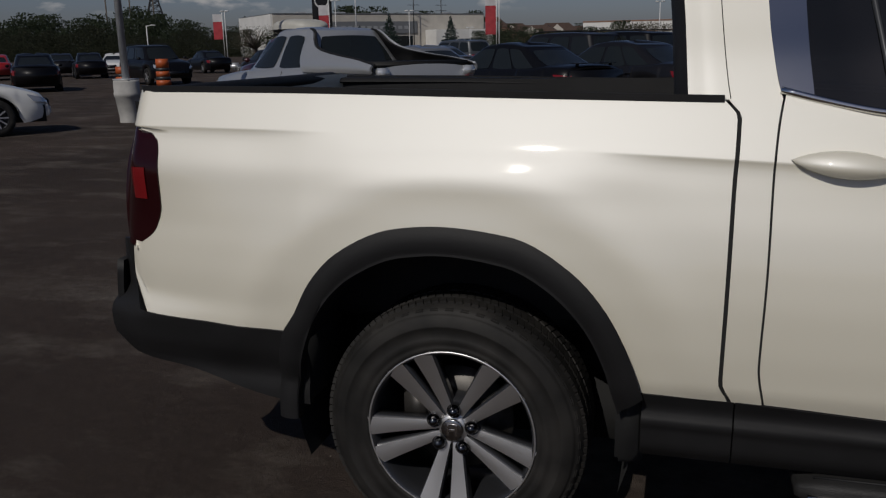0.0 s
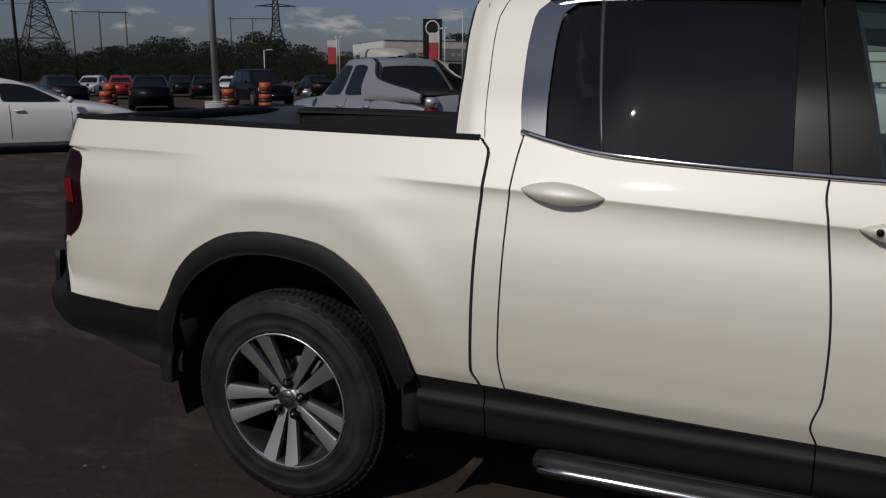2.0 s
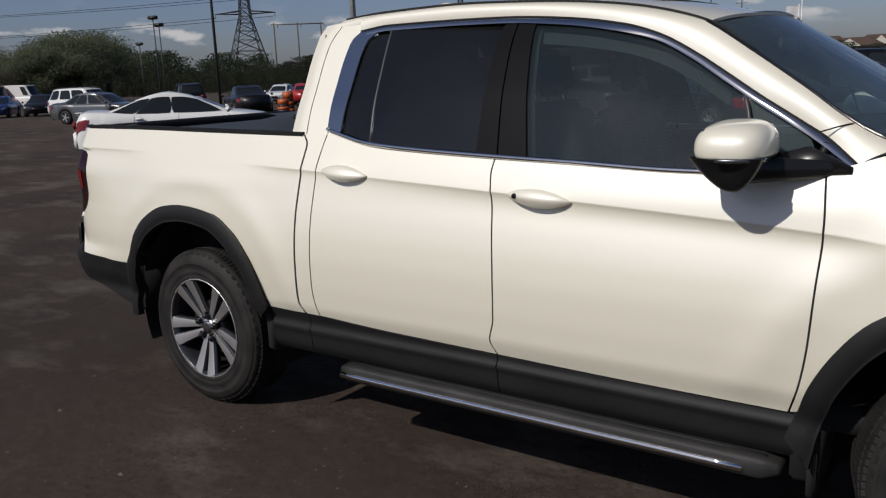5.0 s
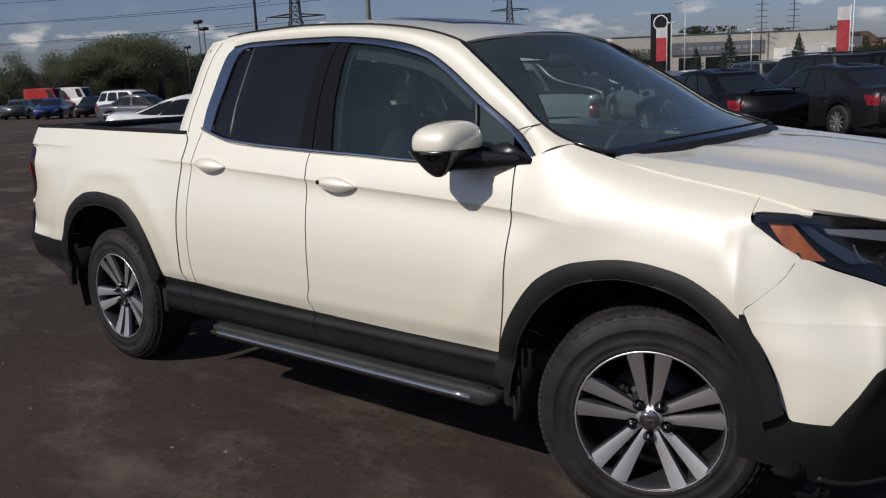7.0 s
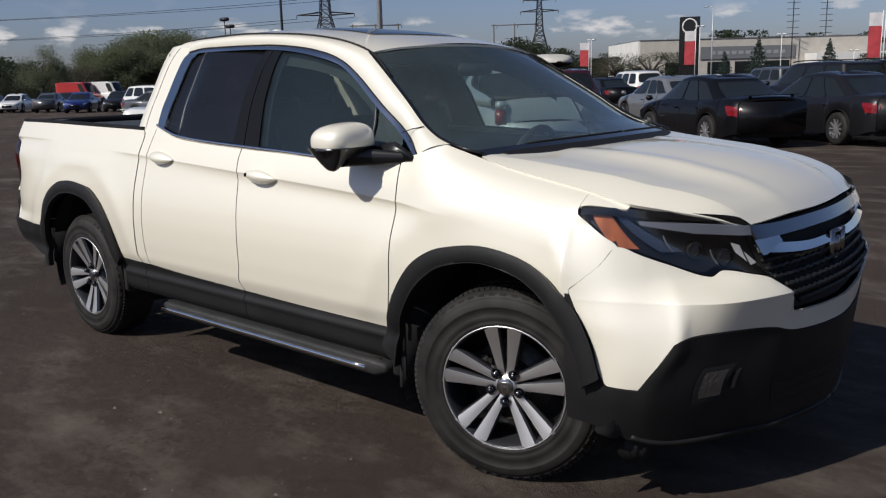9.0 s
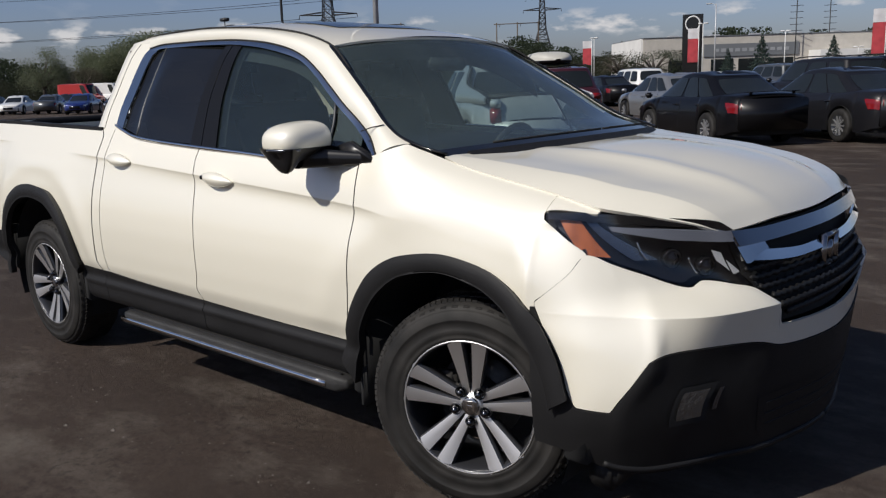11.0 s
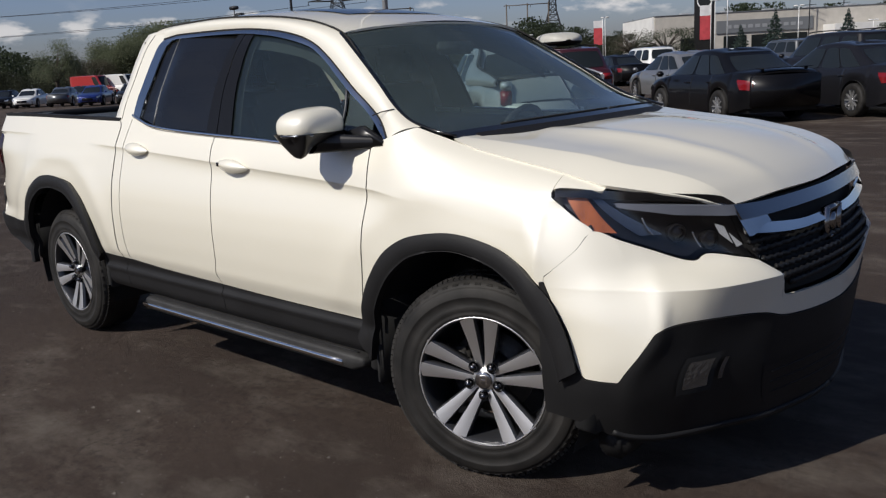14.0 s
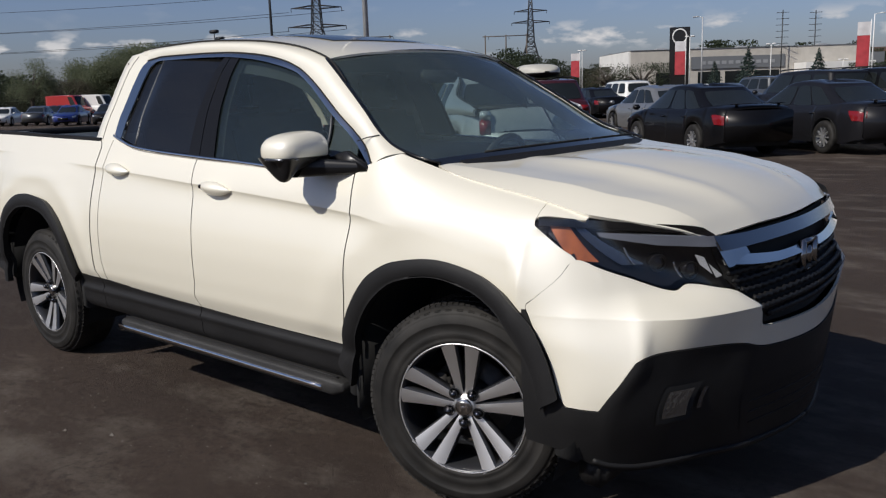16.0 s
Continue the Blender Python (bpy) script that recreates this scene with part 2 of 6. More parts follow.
def tube(points, radius, sides=8, bm=None, flat=1.0, cap=True):
    """A rod along points; flat squashes it across the vertical."""
    bm = bm or bmesh.new()
    rings = []
    pts = [Vector(p) for p in points]
    for i, p in enumerate(pts):
        d = (pts[min(i + 1, len(pts) - 1)] - pts[max(i - 1, 0)]).normalized()
        a = d.cross(Vector((0, 0, 1)))
        a = a.normalized() if a.length > 1e-3 else Vector((1, 0, 0))
        b = a.cross(d).normalized()
        r = radius(i / (len(pts) - 1)) if callable(radius) else radius
        rings.append([bm.verts.new(p + a * r * flat * math.cos(t * math.tau / sides) + b * r * math.sin(t * math.tau / sides)) for t in range(sides)])
    for r0, r1 in zip(rings, rings[1:]):
        for k in range(sides):
            bm.faces.new((r0[k], r0[(k + 1) % sides], r1[(k + 1) % sides], r1[k]))
    if cap:
        bm.faces.new(rings[0][::-1])
        bm.faces.new(rings[-1])
    return bm


def turned(profile, sides=32, bm=None, m=None):
    """A shape turned round the y axis from (radius, y) pairs."""
    bm = bm or bmesh.new()
    rings = []
    for r, y in profile:
        ring = [Vector((r * math.cos(k * math.tau / sides), y, r * math.sin(k * math.tau / sides))) for k in range(sides)]
        rings.append([bm.verts.new(m @ v if m is not None else v) for v in ring])
    for r0, r1 in zip(rings, rings[1:]):
        for k in range(sides):
            bm.faces.new((r0[k], r1[k], r1[(k + 1) % sides], r0[(k + 1) % sides]))
    return bm


def prism(outline, y0, y1, bm=None, m=None):
    """A flat piece with an (x, z) outline between two y."""
    bm = bm or bmesh.new()
    a = [bm.verts.new(m @ Vector((x, y0, z)) if m is not None else Vector((x, y0, z))) for x, z in outline]
    b = [bm.verts.new(m @ Vector((x, y1, z)) if m is not None else Vector((x, y1, z))) for x, z in outline]
    bm.faces.new(a)
    bm.faces.new(b[::-1])
    for i in range(len(a)):
        j = (i + 1) % len(a)
        bm.faces.new((a[j], a[i], b[i], b[j]))
    return bm


def spline(pts):
    """Smooth curve through (t, value) pairs without overshoot."""
    t = [p[0] for p in pts]
    v = [p[1] for p in pts]
    n = len(t)
    h = [t[i + 1] - t[i] for i in range(n - 1)]
    d = [(v[i + 1] - v[i]) / h[i] for i in range(n - 1)]
    m = [d[0]] + [0 if d[i - 1] * d[i] <= 0 else 3 * (h[i - 1] + h[i]) / ((2 * h[i] + h[i - 1]) / d[i - 1] + (h[i] + 2 * h[i - 1]) / d[i]) for i in range(1, n - 1)] + [d[-1]]

    def f(x):
        if x <= t[0]:
            return v[0]
        if x >= t[-1]:
            return v[-1]
        i = 0
        while x > t[i + 1]:
            i += 1
        u = (x - t[i]) / h[i]
        return (v[i] * (1 + 2 * u) * (1 - u) ** 2 + m[i] * h[i] * u * (1 - u) ** 2 + v[i + 1] * u * u * (3 - 2 * u) - m[i + 1] * h[i] * u * u * (1 - u))
    return f


def ease(a, b, x):
    u = min(1.0, max(0.0, (x - a) / (b - a)))
    return u * u * (3 - 2 * u)


# half width of the truck's side, from the sill to the roof edge
side_profile = spline([(.2, .90), (.36, .925), (.45, .925), (.5, .916), (.545, .930), (.578, .940), (.6, .942), (.68, .949), (.77, .951), (.86, .945), (.95, .932), (1.02, .918), (1.08, .906), (1.13, .888), (1.2, .855), (1.28, .815), (1.45, .712), (1.6, .62), (1.68, .572), (1.76, .5)])
crease_line = spline([(-1.1, 1.2), (-.3, 1.185), (.36, 1.147), (.7, 1.132), (1.65, 1.085), (2.7, 1.022), (3.1, .975)])
crease_depth = spline([(-1.1, 1), (-.6, .9), (-.25, 0), (.3, 0), (.6, .9), (.8, 1), (2.7, 1), (3.1, 0), (3.3, 0)])
rear_taper = spline([(-1.1, .2), (-1.03, .13), (-.97, .085), (-.85, .05), (-.65, .02), (-.4, 0)])
hood_seam = spline([(2.6, 1.31), (2.72, 1.303), (2.86, 1.243), (3.0, 1.197), (3.1, 1.170), (3.26, 1.14), (3.47, 1.104), (3.615, 1.066), (3.8, 1.0)])
fender_profile = spline([(0, .772), (.02, .812), (.05, .852), (.09, .886), (.14, .912), (.2, .93), (.3, .943), (.45, .95), (.6, .95), (.8, .94)])


def half(x, z):
    w = side_profile(z)
    s = crease_line(x) - z
    if 0 < s < .4:
        w -= .0115 * crease_depth(x) * (s / .045) * math.exp(1 - s / .045)
    k = 1 - .8 * ease(.9, 1.15, z) * (1 - ease(-.93, -1.02, x))
    w -= rear_taper(x) * k * (.5 + .5 * ease(.64, .72, z))
    b = ease(2.68, 3.0, x)
    if b > 0:
        w = (1 - b) * w + b * fender_profile(max(0, hood_seam(x) - z))
    for cx, cz in ((.02, .43), (3.13, .40)):
        r = math.hypot(x - cx, z - cz)
        if r < 1:
            w += .0085 * math.exp(-((r - .65) / .07) ** 2) * ease(1.14, 1.04, z) * ease(.5, .62, z)
    if x > 3.40:
        b = ease(3.40, 3.48, x) * ease(1.055, 1.0, z)
        w = (1 - b) * w + b * nose_width(x, z)
    return w


# the nose: plan curves at five heights, from the front wheel's arch to the middle
NOSE_S = [0, .2, .38, .42, .46, .55, .7, .8, 1]
NOSE = []
NOSE.append((0.2, [3.46, 3.6, 3.689, 3.713, 3.743, 3.81, 3.89, 3.97, 4.035], [0.9, 0.87, 0.81, 0.788, 0.754, 0.66, 0.5, 0.35, 0]))
NOSE.append((0.48, [3.46, 3.63, 3.735, 3.76, 3.788, 3.85, 3.93, 4.005, 4.075], [0.945, 0.933, 0.899, 0.884, 0.853, 0.76, 0.6, 0.42, 0]))
NOSE.append((0.66, [3.46, 3.64, 3.800, 3.835, 3.853, 3.908, 3.988, 4.030, 4.080], [0.955, 0.92, 0.850, 0.832, 0.792, 0.701, 0.524, 0.420, 0]))
NOSE.append((0.765, [3.46, 3.63, 3.777, 3.818, 3.856, 3.93, 4.015, 4.047, 4.086], [0.952, 0.898, 0.822, 0.806, 0.778, 0.706, 0.535, 0.428, 0]))
NOSE.append((0.84, [3.46, 3.62, 3.732, 3.758, 3.784, 3.843, 3.94, 3.985, 4.045], [0.95, 0.872, 0.782, 0.757, 0.726, 0.655, 0.555, 0.509, 0]))
NOSE.append((1.05, [3.46, 3.55, 3.606, 3.627, 3.661, 3.75, 3.87, 3.92, 3.99], [0.86, 0.83, 0.798, 0.787, 0.769, 0.72, 0.64, 0.58, 0]))
nose_x = [spline(list(zip(NOSE_S, xs)) + [(1.2, xs[-2])]) for z, xs, ys in NOSE]
nose_y = [spline(list(zip(NOSE_S, ys)) + [(1.2, -ys[-2])]) for z, xs, ys in NOSE]


def nose(s, z, out=0.0):
    """A point of the near half of the nose, out metres proud of it, with a crease at .765."""
    i = slice(0, 4) if z <= .765 else slice(3, 6)
    x = spline([(n[0], f(s)) for n, f in zip(NOSE[i], nose_x[i])])(z)
    y = spline([(n[0], f(s)) for n, f in zip(NOSE[i], nose_y[i])])(z)
    a = .25 + 1.32 * s
    return Vector((x + out * math.sin(a), -y - out * math.cos(a), z))


def nose_width(x, z):
    """Half width of the nose where it has reached x."""
    if x <= 3.46:
        return -nose(0, z).y
    lo, hi = 0.0, .5
    for _ in range(12):
        m = .5 * (lo + hi)
        lo, hi = (m, hi) if nose(m, z).x < x else (lo, m)
    return -nose(lo, z).y


# lower edge of the head lamp and upper edge of the white bumper, along the nose
lamp_low = spline([(.03, 1.040), (.123, .990), (.231, .939), (.321, .917), (.42, .886), (.552, .836), (.602, .853), (.70, .838), (.80, .820)])
white_top = spline([(.035, .795), (.13, .868), (.232, .934), (.26, .932), (.325, .913), (.42, .881), (.552, .831), (.602, .848), (.70, .833), (.775, .818), (.79, .765), (.805, .694), (.873, .680), (.953, .672), (1.0, .670)])


# ---- the white pickup ----
truck = thing("pickup_truck", "pearl white crew-cab pickup with black lower cladding, parked on asphalt", "pickup truck")


CREASED = steps(0, .72, 34) + [.745, .77, .785, .795, .80, .805, .815, .83, .85] + steps(.875, 1, 6)


def side_panel(xl, xr, zb, zt, nu=40, nv=30, out=0.0, crease=False):
    """A panel of the near side between two upright edges x(z) and two long edges z(x)."""
    def height(x, v):
        z0, z1 = zb(x), zt(x)
        if crease and z0 + .02 < crease_line(x) < z1 - .02:
            zc = crease_line(x)
            return z0 + (zc - z0) * v / .8 if v < .8 else zc + (z1 - zc) * (v - .8) / .2
        return z0 + (z1 - z0) * v

    x0, x1 = xl(.8), xr(.8)
    grip = 3 if x1 - x0 > 1.2 else 1

    def at(u, v):
        # the edges' bends fade out towards the middle of a long panel
        a, b = (1 - u) ** grip, u ** grip
        x = x0 + (x1 - x0) * u
        for _ in range(18):
            z = height(x, v)
            x = .5 * x + .5 * (x0 + (x1 - x0) * u + (xl(z) - x0) * a + (xr(z) - x1) * b)
        z = height(x, v)
        return Vector((x, -half(x, z) - out, z))
    return sheet(at, steps(0, 1, nu), CREASED if crease else steps(0, 1, nv))


def const(v):
    return lambda t: v


# long edges: (x, z)
rear_arch = spline([(-0.514, 0.636), (-0.438, 0.637), (-0.4, 0.695), (-0.351, 0.787), (-0.274, 0.869), (-0.114, 0.937), (-0.004, 0.946), (0.184, 0.928), (0.326, 0.856), (0.411, 0.768), (0.469, 0.661), (0.509, 0.549), (0.536, 0.545), (0.756, 0.541)])
front_arch = spline([(2.60, .506), (2.631, .51), (2.655, .53), (2.677, .593), (2.745, .714), (2.833, .811), (2.966, .871), (3.136, .892), (3.289, .874), (3.412, .819), (3.511, .728), (3.568, .624), (3.604, .515)])
bed_low = spline([(-1.03, .85), (-.99, .75), (-.94, .657), (-.682, .647), (-.448, .641)])
sill_top = spline([(.5, .549), (.71, .547), (1.144, .528), (1.645, .517), (2.163, .508), (2.62, .506)])
belt = spline([(.79, 1.288), (.882, 1.264), (1.02, 1.236), (1.21, 1.219), (1.63, 1.197), (1.9, 1.186), (2.27, 1.17), (2.5, 1.168), (2.7, 1.166)])
rail_top = spline([(-1.03, 1.292), (-.99, 1.296), (-.49, 1.292), (0, 1.281), (.555, 1.269), (.7, 1.266)])
bed_gap = spline([(.5, .735), (.541, .725), (.598, .699), (.785, .701), (1.05, .705), (1.229, .711), (1.274, .677), (1.3, .672)])
rear_door_rear = spline([(.53, .803), (.65, .783), (.86, .787), (1.114, .791), (1.2, .797), (1.3, .812)])
door_gap = spline([(.5, 1.648), (.517, 1.645), (.567, 1.627), (.652, 1.648), (.779, 1.652), (1.098, 1.624), (1.155, 1.616), (1.21, 1.622)])
front_door_front = spline([(.5, 2.612), (.597, 2.642), (.721, 2.662), (.922, 2.676), (1.049, 2.681), (1.172, 2.672)])
tail_edge = spline([(.6, -.94), (.657, -.937), (.752, -.99), (.84, -.988), (1.06, -1.015), (1.2, -1.022), (1.296, -.995)])
lamp_edge = spline([(.80, -1.0), (.838, -.99), (.86, -.94), (.9, -.885), (.976, -.857), (1.118, -.860), (1.155, -.868), (1.178, -.893), (1.19, -.95), (1.196, -1.03)])


def shift(f, d):
    return lambda t: f(t) + d


def rear_edge(z):
    """The bed side's rear edge: round the tail lamp, then along the corner."""
    return max(tail_edge(z), lamp_edge(z) + .0015) if .838 < z < 1.193 else tail_edge(z)


bed_bottom = lambda x: bed_low(x) if x < -.448 else rear_arch(x)
bed_sides = both("bed_side", side_panel(rear_edge, shift(bed_gap, -.0055), bed_bottom, rail_top, 110, 44, 0, True), PEARL, truck, "pearl white bed side panel", solid=.01)
# cab corner: lower strip beside the rear door, and the pillar above
both("cab_corner", side_panel(shift(bed_gap, .0045), shift(rear_door_rear, -.0025), const(.543), const(1.27), 8, 40, 0, True), PEARL, truck, solid=.004)
rear_door = both("rear_door", side_panel(shift(rear_door_rear, .003), shift(door_gap, -.003), sill_top, belt, 44, 40, 0, True), PEARL, truck, solid=.004)
front_door = both("front_door", side_panel(shift(door_gap, .003), shift(front_door_front, -.003), sill_top, belt, 50, 40, 0, True), PEARL, truck, solid=.004)
fender_top = lambda x: min(hood_seam(x) - .003, 1.185 + max(0, x - 2.683) * .33) if x < 2.9 else hood_seam(x) - .003
fender_low = lambda x: max(.757, front_arch(x)) if x > 3.3 else front_arch(x)
fender_front = spline([(.7, nose(.035, .795).x - .002)] + [(white_top(t), nose(t, white_top(t)).x - .0012) for t in (.035, .06, .1, .13, .16, .2, .232)] + [(lamp_low(t) + .004, nose(t, lamp_low(t)).x - .003) for t in (.22, .18, .123, .08, .03)] + [(1.2, nose(.03, 1.04).x - .003)])
both("front_fender", side_panel(shift(front_door_front, .003), fender_front, fender_low, fender_top, 100, 50, 0, True), PEARL, truck, solid=.004)
both("fender_tip", side_panel(const(3.473), const(3.62), spline([(3.46, 1.055), (3.5, 1.062), (3.62, 1.052)]), lambda x: hood_seam(x) - .002, 12, 4), PEARL, truck, solid=.01)

# dark seals right behind the door gaps
for gap, zt in ((rear_door_rear, 1.255), (door_gap, 1.19), (front_door_front, 1.165), (bed_gap, 1.255)):
    both("door_seal", side_panel(shift(gap, -.014), shift(gap, .014), const(.55), const(zt), 4, 30, -.003, True), DARK, truck)

# black shell behind the panel gaps
both("inner_shell", side_panel(const(-.93), const(.60), lambda x: bed_bottom(x) + .03, lambda x: rail_top(x) - .02, 40, 12, -.025), DARK, truck)
both("inner_shell", side_panel(const(.55), const(2.72), const(.46), lambda x: 1.15, 50, 12, -.03), DARK, truck)
both("inner_shell", side_panel(const(2.70), const(3.5), lambda x: front_arch(x) + .03, lambda x: hood_seam(x) - .03, 30, 12, -.03), DARK, truck)

# ---- greenhouse ----
CHROME_LINE = [(.80, 1.285), (.783, 1.37), (.773, 1.452), (.768, 1.54), (.772, 1.617), (.785, 1.65), (.812, 1.670), (.86, 1.678), (.956, 1.684), (1.207, 1.682), (1.51, 1.674), (1.756, 1.654), (2.003, 1.614), (2.121, 1.576), (2.24, 1.516), (2.356, 1.446), (2.465, 1.378), (2.566, 1.318), (2.658, 1.264), (2.72, 1.222), (2.743, 1.2)]
def side_point(x, z, out=0.0):
    return Vector((x, -half_glass(x, z) - out, z))


glass_profile = spline([(1.1, .90), (1.17, .866), (1.2, .853), (1.28, .812), (1.37, .764), (1.45, .714), (1.6, .625), (1.68, .577), (1.76, .52)])
glass_bow = spline([(1.1, 0), (1.17, 0), (1.28, .013), (1.37, .025), (1.45, .035), (1.52, .035), (1.6, .026), (1.68, 0), (1.76, 0)])


def half_glass(x, z):
    return glass_profile(z) + glass_bow(z) * ease(.92, 1.12, x) * ease(2.25, 1.85, x) - .04 * ease(2.2, 2.75, x) * ease(1.18, 1.32, z)


def along(line, n):
    """n + 1 points evenly along a line of points, smoothed."""
    pts = [Vector(p) for p in line]
    d = [0]
    for a, b in zip(pts, pts[1:]):
        d.append(d[-1] + (b - a).length)
    fs = [spline([(d[i], p[k]) for i, p in enumerate(pts)]) for k in range(len(pts[0]))]
    return [Vector([f(d[-1] * i / n) for f in fs]) for i in range(n + 1)]


# roof edge, then the windscreen's edge
ROOF_EDGE = [(.60, -.515, 1.705), (.68, -.530, 1.725), (.9, -.542, 1.737), (1.2, -.547, 1.740), (1.6, -.555, 1.722), (1.95, -.575, 1.684), (2.255, -.612, 1.607), (2.42, -.668, 1.505), (2.58, -.722, 1.40), (2.72, -.768, 1.303), (2.80, -.785, 1.262), (2.86, -.792, 1.243)]
def pillar_at(u, v):
    # from the chrome frame up to the roof edge and down along the screen
    a = up_line_f(u)
    b = roof3_f(u)
    p = a.lerp(b, v)
    bulge = .016 * math.sin(math.pi * v)
    return p + Vector((0, -bulge * .8, bulge * .7))


def follow(points):
    return lambda u: points[min(len(points) - 1, int(u * (len(points) - 1)))].lerp(points[min(len(points) - 1, int(u * (len(points) - 1)) + 1)], u * (len(points) - 1) - int(u * (len(points) - 1)))


# start both where the cab's rear corner turns into the roof rail
up_line_f = follow(along([side_point(x, z) for x, z in CHROME_LINE[6:]], 80))
roof3_f = follow(along([(.80, -.539, 1.733)] + ROOF_EDGE[2:], 80))
both("pillar_trim", sheet(lambda u, v: pillar_at(.02 + .96 * u, v) + Vector((-.012, .028, -.020)), steps(0, 1, 60), steps(0, 1, 4)), INTERIOR, truck, "dark inner pillar trim")
both("roof_rail", sheet(pillar_at, steps(0, 1, 80), steps(0, 1, 6)), PEARL, truck, solid=.008)


def c_pillar(u, v):
    z = 1.268 + (1.70 - 1.268) * v
    cx = spline([(1.268, .806), (1.285, .80), (1.37, .783), (1.452, .773), (1.54, .768), (1.617, .772), (1.65, .785), (1.67, .812), (1.70, .83)])(z)
    rx = spline([(1.268, .592), (1.445, .578), (1.588, .566), (1.66, .568), (1.7, .585)])(z)
    x = rx + (cx - rx) * u
    w = half_glass(x, z) - .012 * ease(.35, 0, u) ** 2
    return Vector((x, -w, z))


both("cab_pillar", sheet(c_pillar, steps(0, 1, 12), steps(0, 1, 24)), PEARL, truck, solid=.01)
# upper corner between pillar and roof rail
def corner_at(u, v):
    a = c_pillar(u, 1)
    b = Vector((.60 + .20 * u, -.513 - .025 * u, 1.706 + .027 * u))
    p = a.lerp(b, v)
    return p + Vector((0, -.01 * math.sin(math.pi * v), .008 * math.sin(math.pi * v)))


both("cab_corner_top", sheet(corner_at, steps(0, 1, 10), steps(0, 1, 5)), PEARL, truck)
# black seal of the rear window behind the pillar
def rear_seal(u, v):
    p = c_pillar(0, v)
    return Vector((p.x - .034 * math.sin(math.pi * .5 * min(1, u * 1.6)), p.y + .012 + .10 * u, p.z))


both("rear_window_seal", sheet(rear_seal, steps(0, 1, 6), steps(0, .96, 12)), BLACK_PLASTIC, truck, "black rear window edge")
# seam in the pillar
seam = [c_pillar((.683 - .585) / .215 - .02 * i / 12, i / 12) + Vector((0, -.0015, 0)) for i in range(13)]
both("pillar_seam", tube(seam, .0012, 5), DARK, truck)

roof_mid = spline([(.58, 1.715), (.75, 1.752), (.95, 1.77), (1.2, 1.777), (1.5, 1.770), (1.8, 1.745), (2.05, 1.705), (2.31, 1.648)])
edge_y = spline([(p[0], -p[1]) for p in ROOF_EDGE])
edge_z = spline([(p[0], p[2]) for p in ROOF_EDGE])


def roof_at(u, v):
    e = -1 + 2 * v
    x = .60 + (2.255 + .075 * (1 - e * e) - .60) * u
    xe = .60 + (2.255 - .60) * u
    w, ze = edge_y(xe), edge_z(xe)
    return Vector((x - .02 * (1 - e * e) * (1 - u) ** 8, w * e, ze + (roof_mid(x) - ze) * (1 - abs(e) ** 2.6)))


part("roof", sheet(roof_at, steps(0, 1, 50), steps(0, 1, 40)), PEARL, truck, solid=.01)
both("roof_seam", tube([p + Vector((0, .012, .006)) for p in along(ROOF_EDGE[1:8], 40)], .005, 6), DARK, truck)
part("sunroof_panel", sheet(lambda u, v: roof_at(.56 + .27 * u, .2 + .6 * v) + Vector((0, 0, .004)), steps(0, 1, 12), steps(0, 1, 16)), GLOSS_BLACK, truck, "dark glass sunroof panel")
# antenna fin
fin = bmesh.new()
bmesh.ops.create_uvsphere(fin, u_segments=14, v_segments=8, radius=1)
for v in fin.verts:
    v.co = Vector((.86 + v.co.x * .09, v.co.y * .035, 1.762 + max(-.1, v.co.z) * (.045 - .02 * v.co.x)))
part("antenna_fin", fin, PEARL, truck)

both("pillar_joint", tube([Vector((2.64, -.822, 1.285)), Vector((2.68, -.805, 1.298)), Vector((2.715, -.776, 1.306))], .0022, 5), DARK, truck)
# windscreen, from its edges
screen_edge = follow(along(ROOF_EDGE[6:] + [(2.93, -.785, 1.222), (3.0, -.762, 1.205)], 40))


def screen_at(u, v, inset=0.0):
    a = screen_edge(u)
    e = -1 + 2 * v
    w = abs(a.y) - .012
    belly = (1 - e * e)
    return Vector((a.x + belly * (.065 + .06 * u), w * e, a.z + belly * (.045 - .03 * u) - .006))


part("windscreen", sheet(screen_at, steps(0, 1, 30), steps(0, 1, 34)), GLASS_CLEAR, truck, "green-tinted windscreen")
part("screen_band", sheet(lambda u, v: screen_at(.92 + .08 * u, v) + Vector((0, 0, .002)), steps(0, 1, 4), steps(0, 1, 34)), GLOSS_BLACK, truck)
both("screen_edge", tube([screen_edge(u) + Vector((0, .004, .003)) for u in steps(0, 1, 40)], .006, 6), GLOSS_BLACK, truck)
part("screen_header", tube([screen_at(0, v) + Vector((-.004, 0, .004)) for v in steps(0, 1, 30)], .006, 6), GLOSS_BLACK, truck)
# cowl panel at the foot of the screen
part("cowl", sheet(lambda u, v: screen_at(1, v) + Vector((.055 * u, 0, .010 - .026 * u)), steps(0, 1, 3), steps(.05, .95, 34)), BLACK_PLASTIC, truck, solid=.012)
for ya, yb in ((-.55, .08), (.1, .62)):
    part("wiper", tube([screen_at(.955, .5 + .5 * (ya + (yb - ya) * i / 10) / .76) + Vector((.02, 0, .018)) for i in range(11)], .005, 6), DARK, truck)


# panes: outline between the belt and the chrome line
chrome_top = spline([(.772, 1.617), (.785, 1.65), (.812, 1.670), (.86, 1.678), (.956, 1.684), (1.207, 1.682), (1.51, 1.674), (1.756, 1.654), (2.003, 1.614), (2.121, 1.576), (2.24, 1.516), (2.356, 1.446), (2.465, 1.378), (2.566, 1.318), (2.658, 1.264), (2.743, 1.2)])


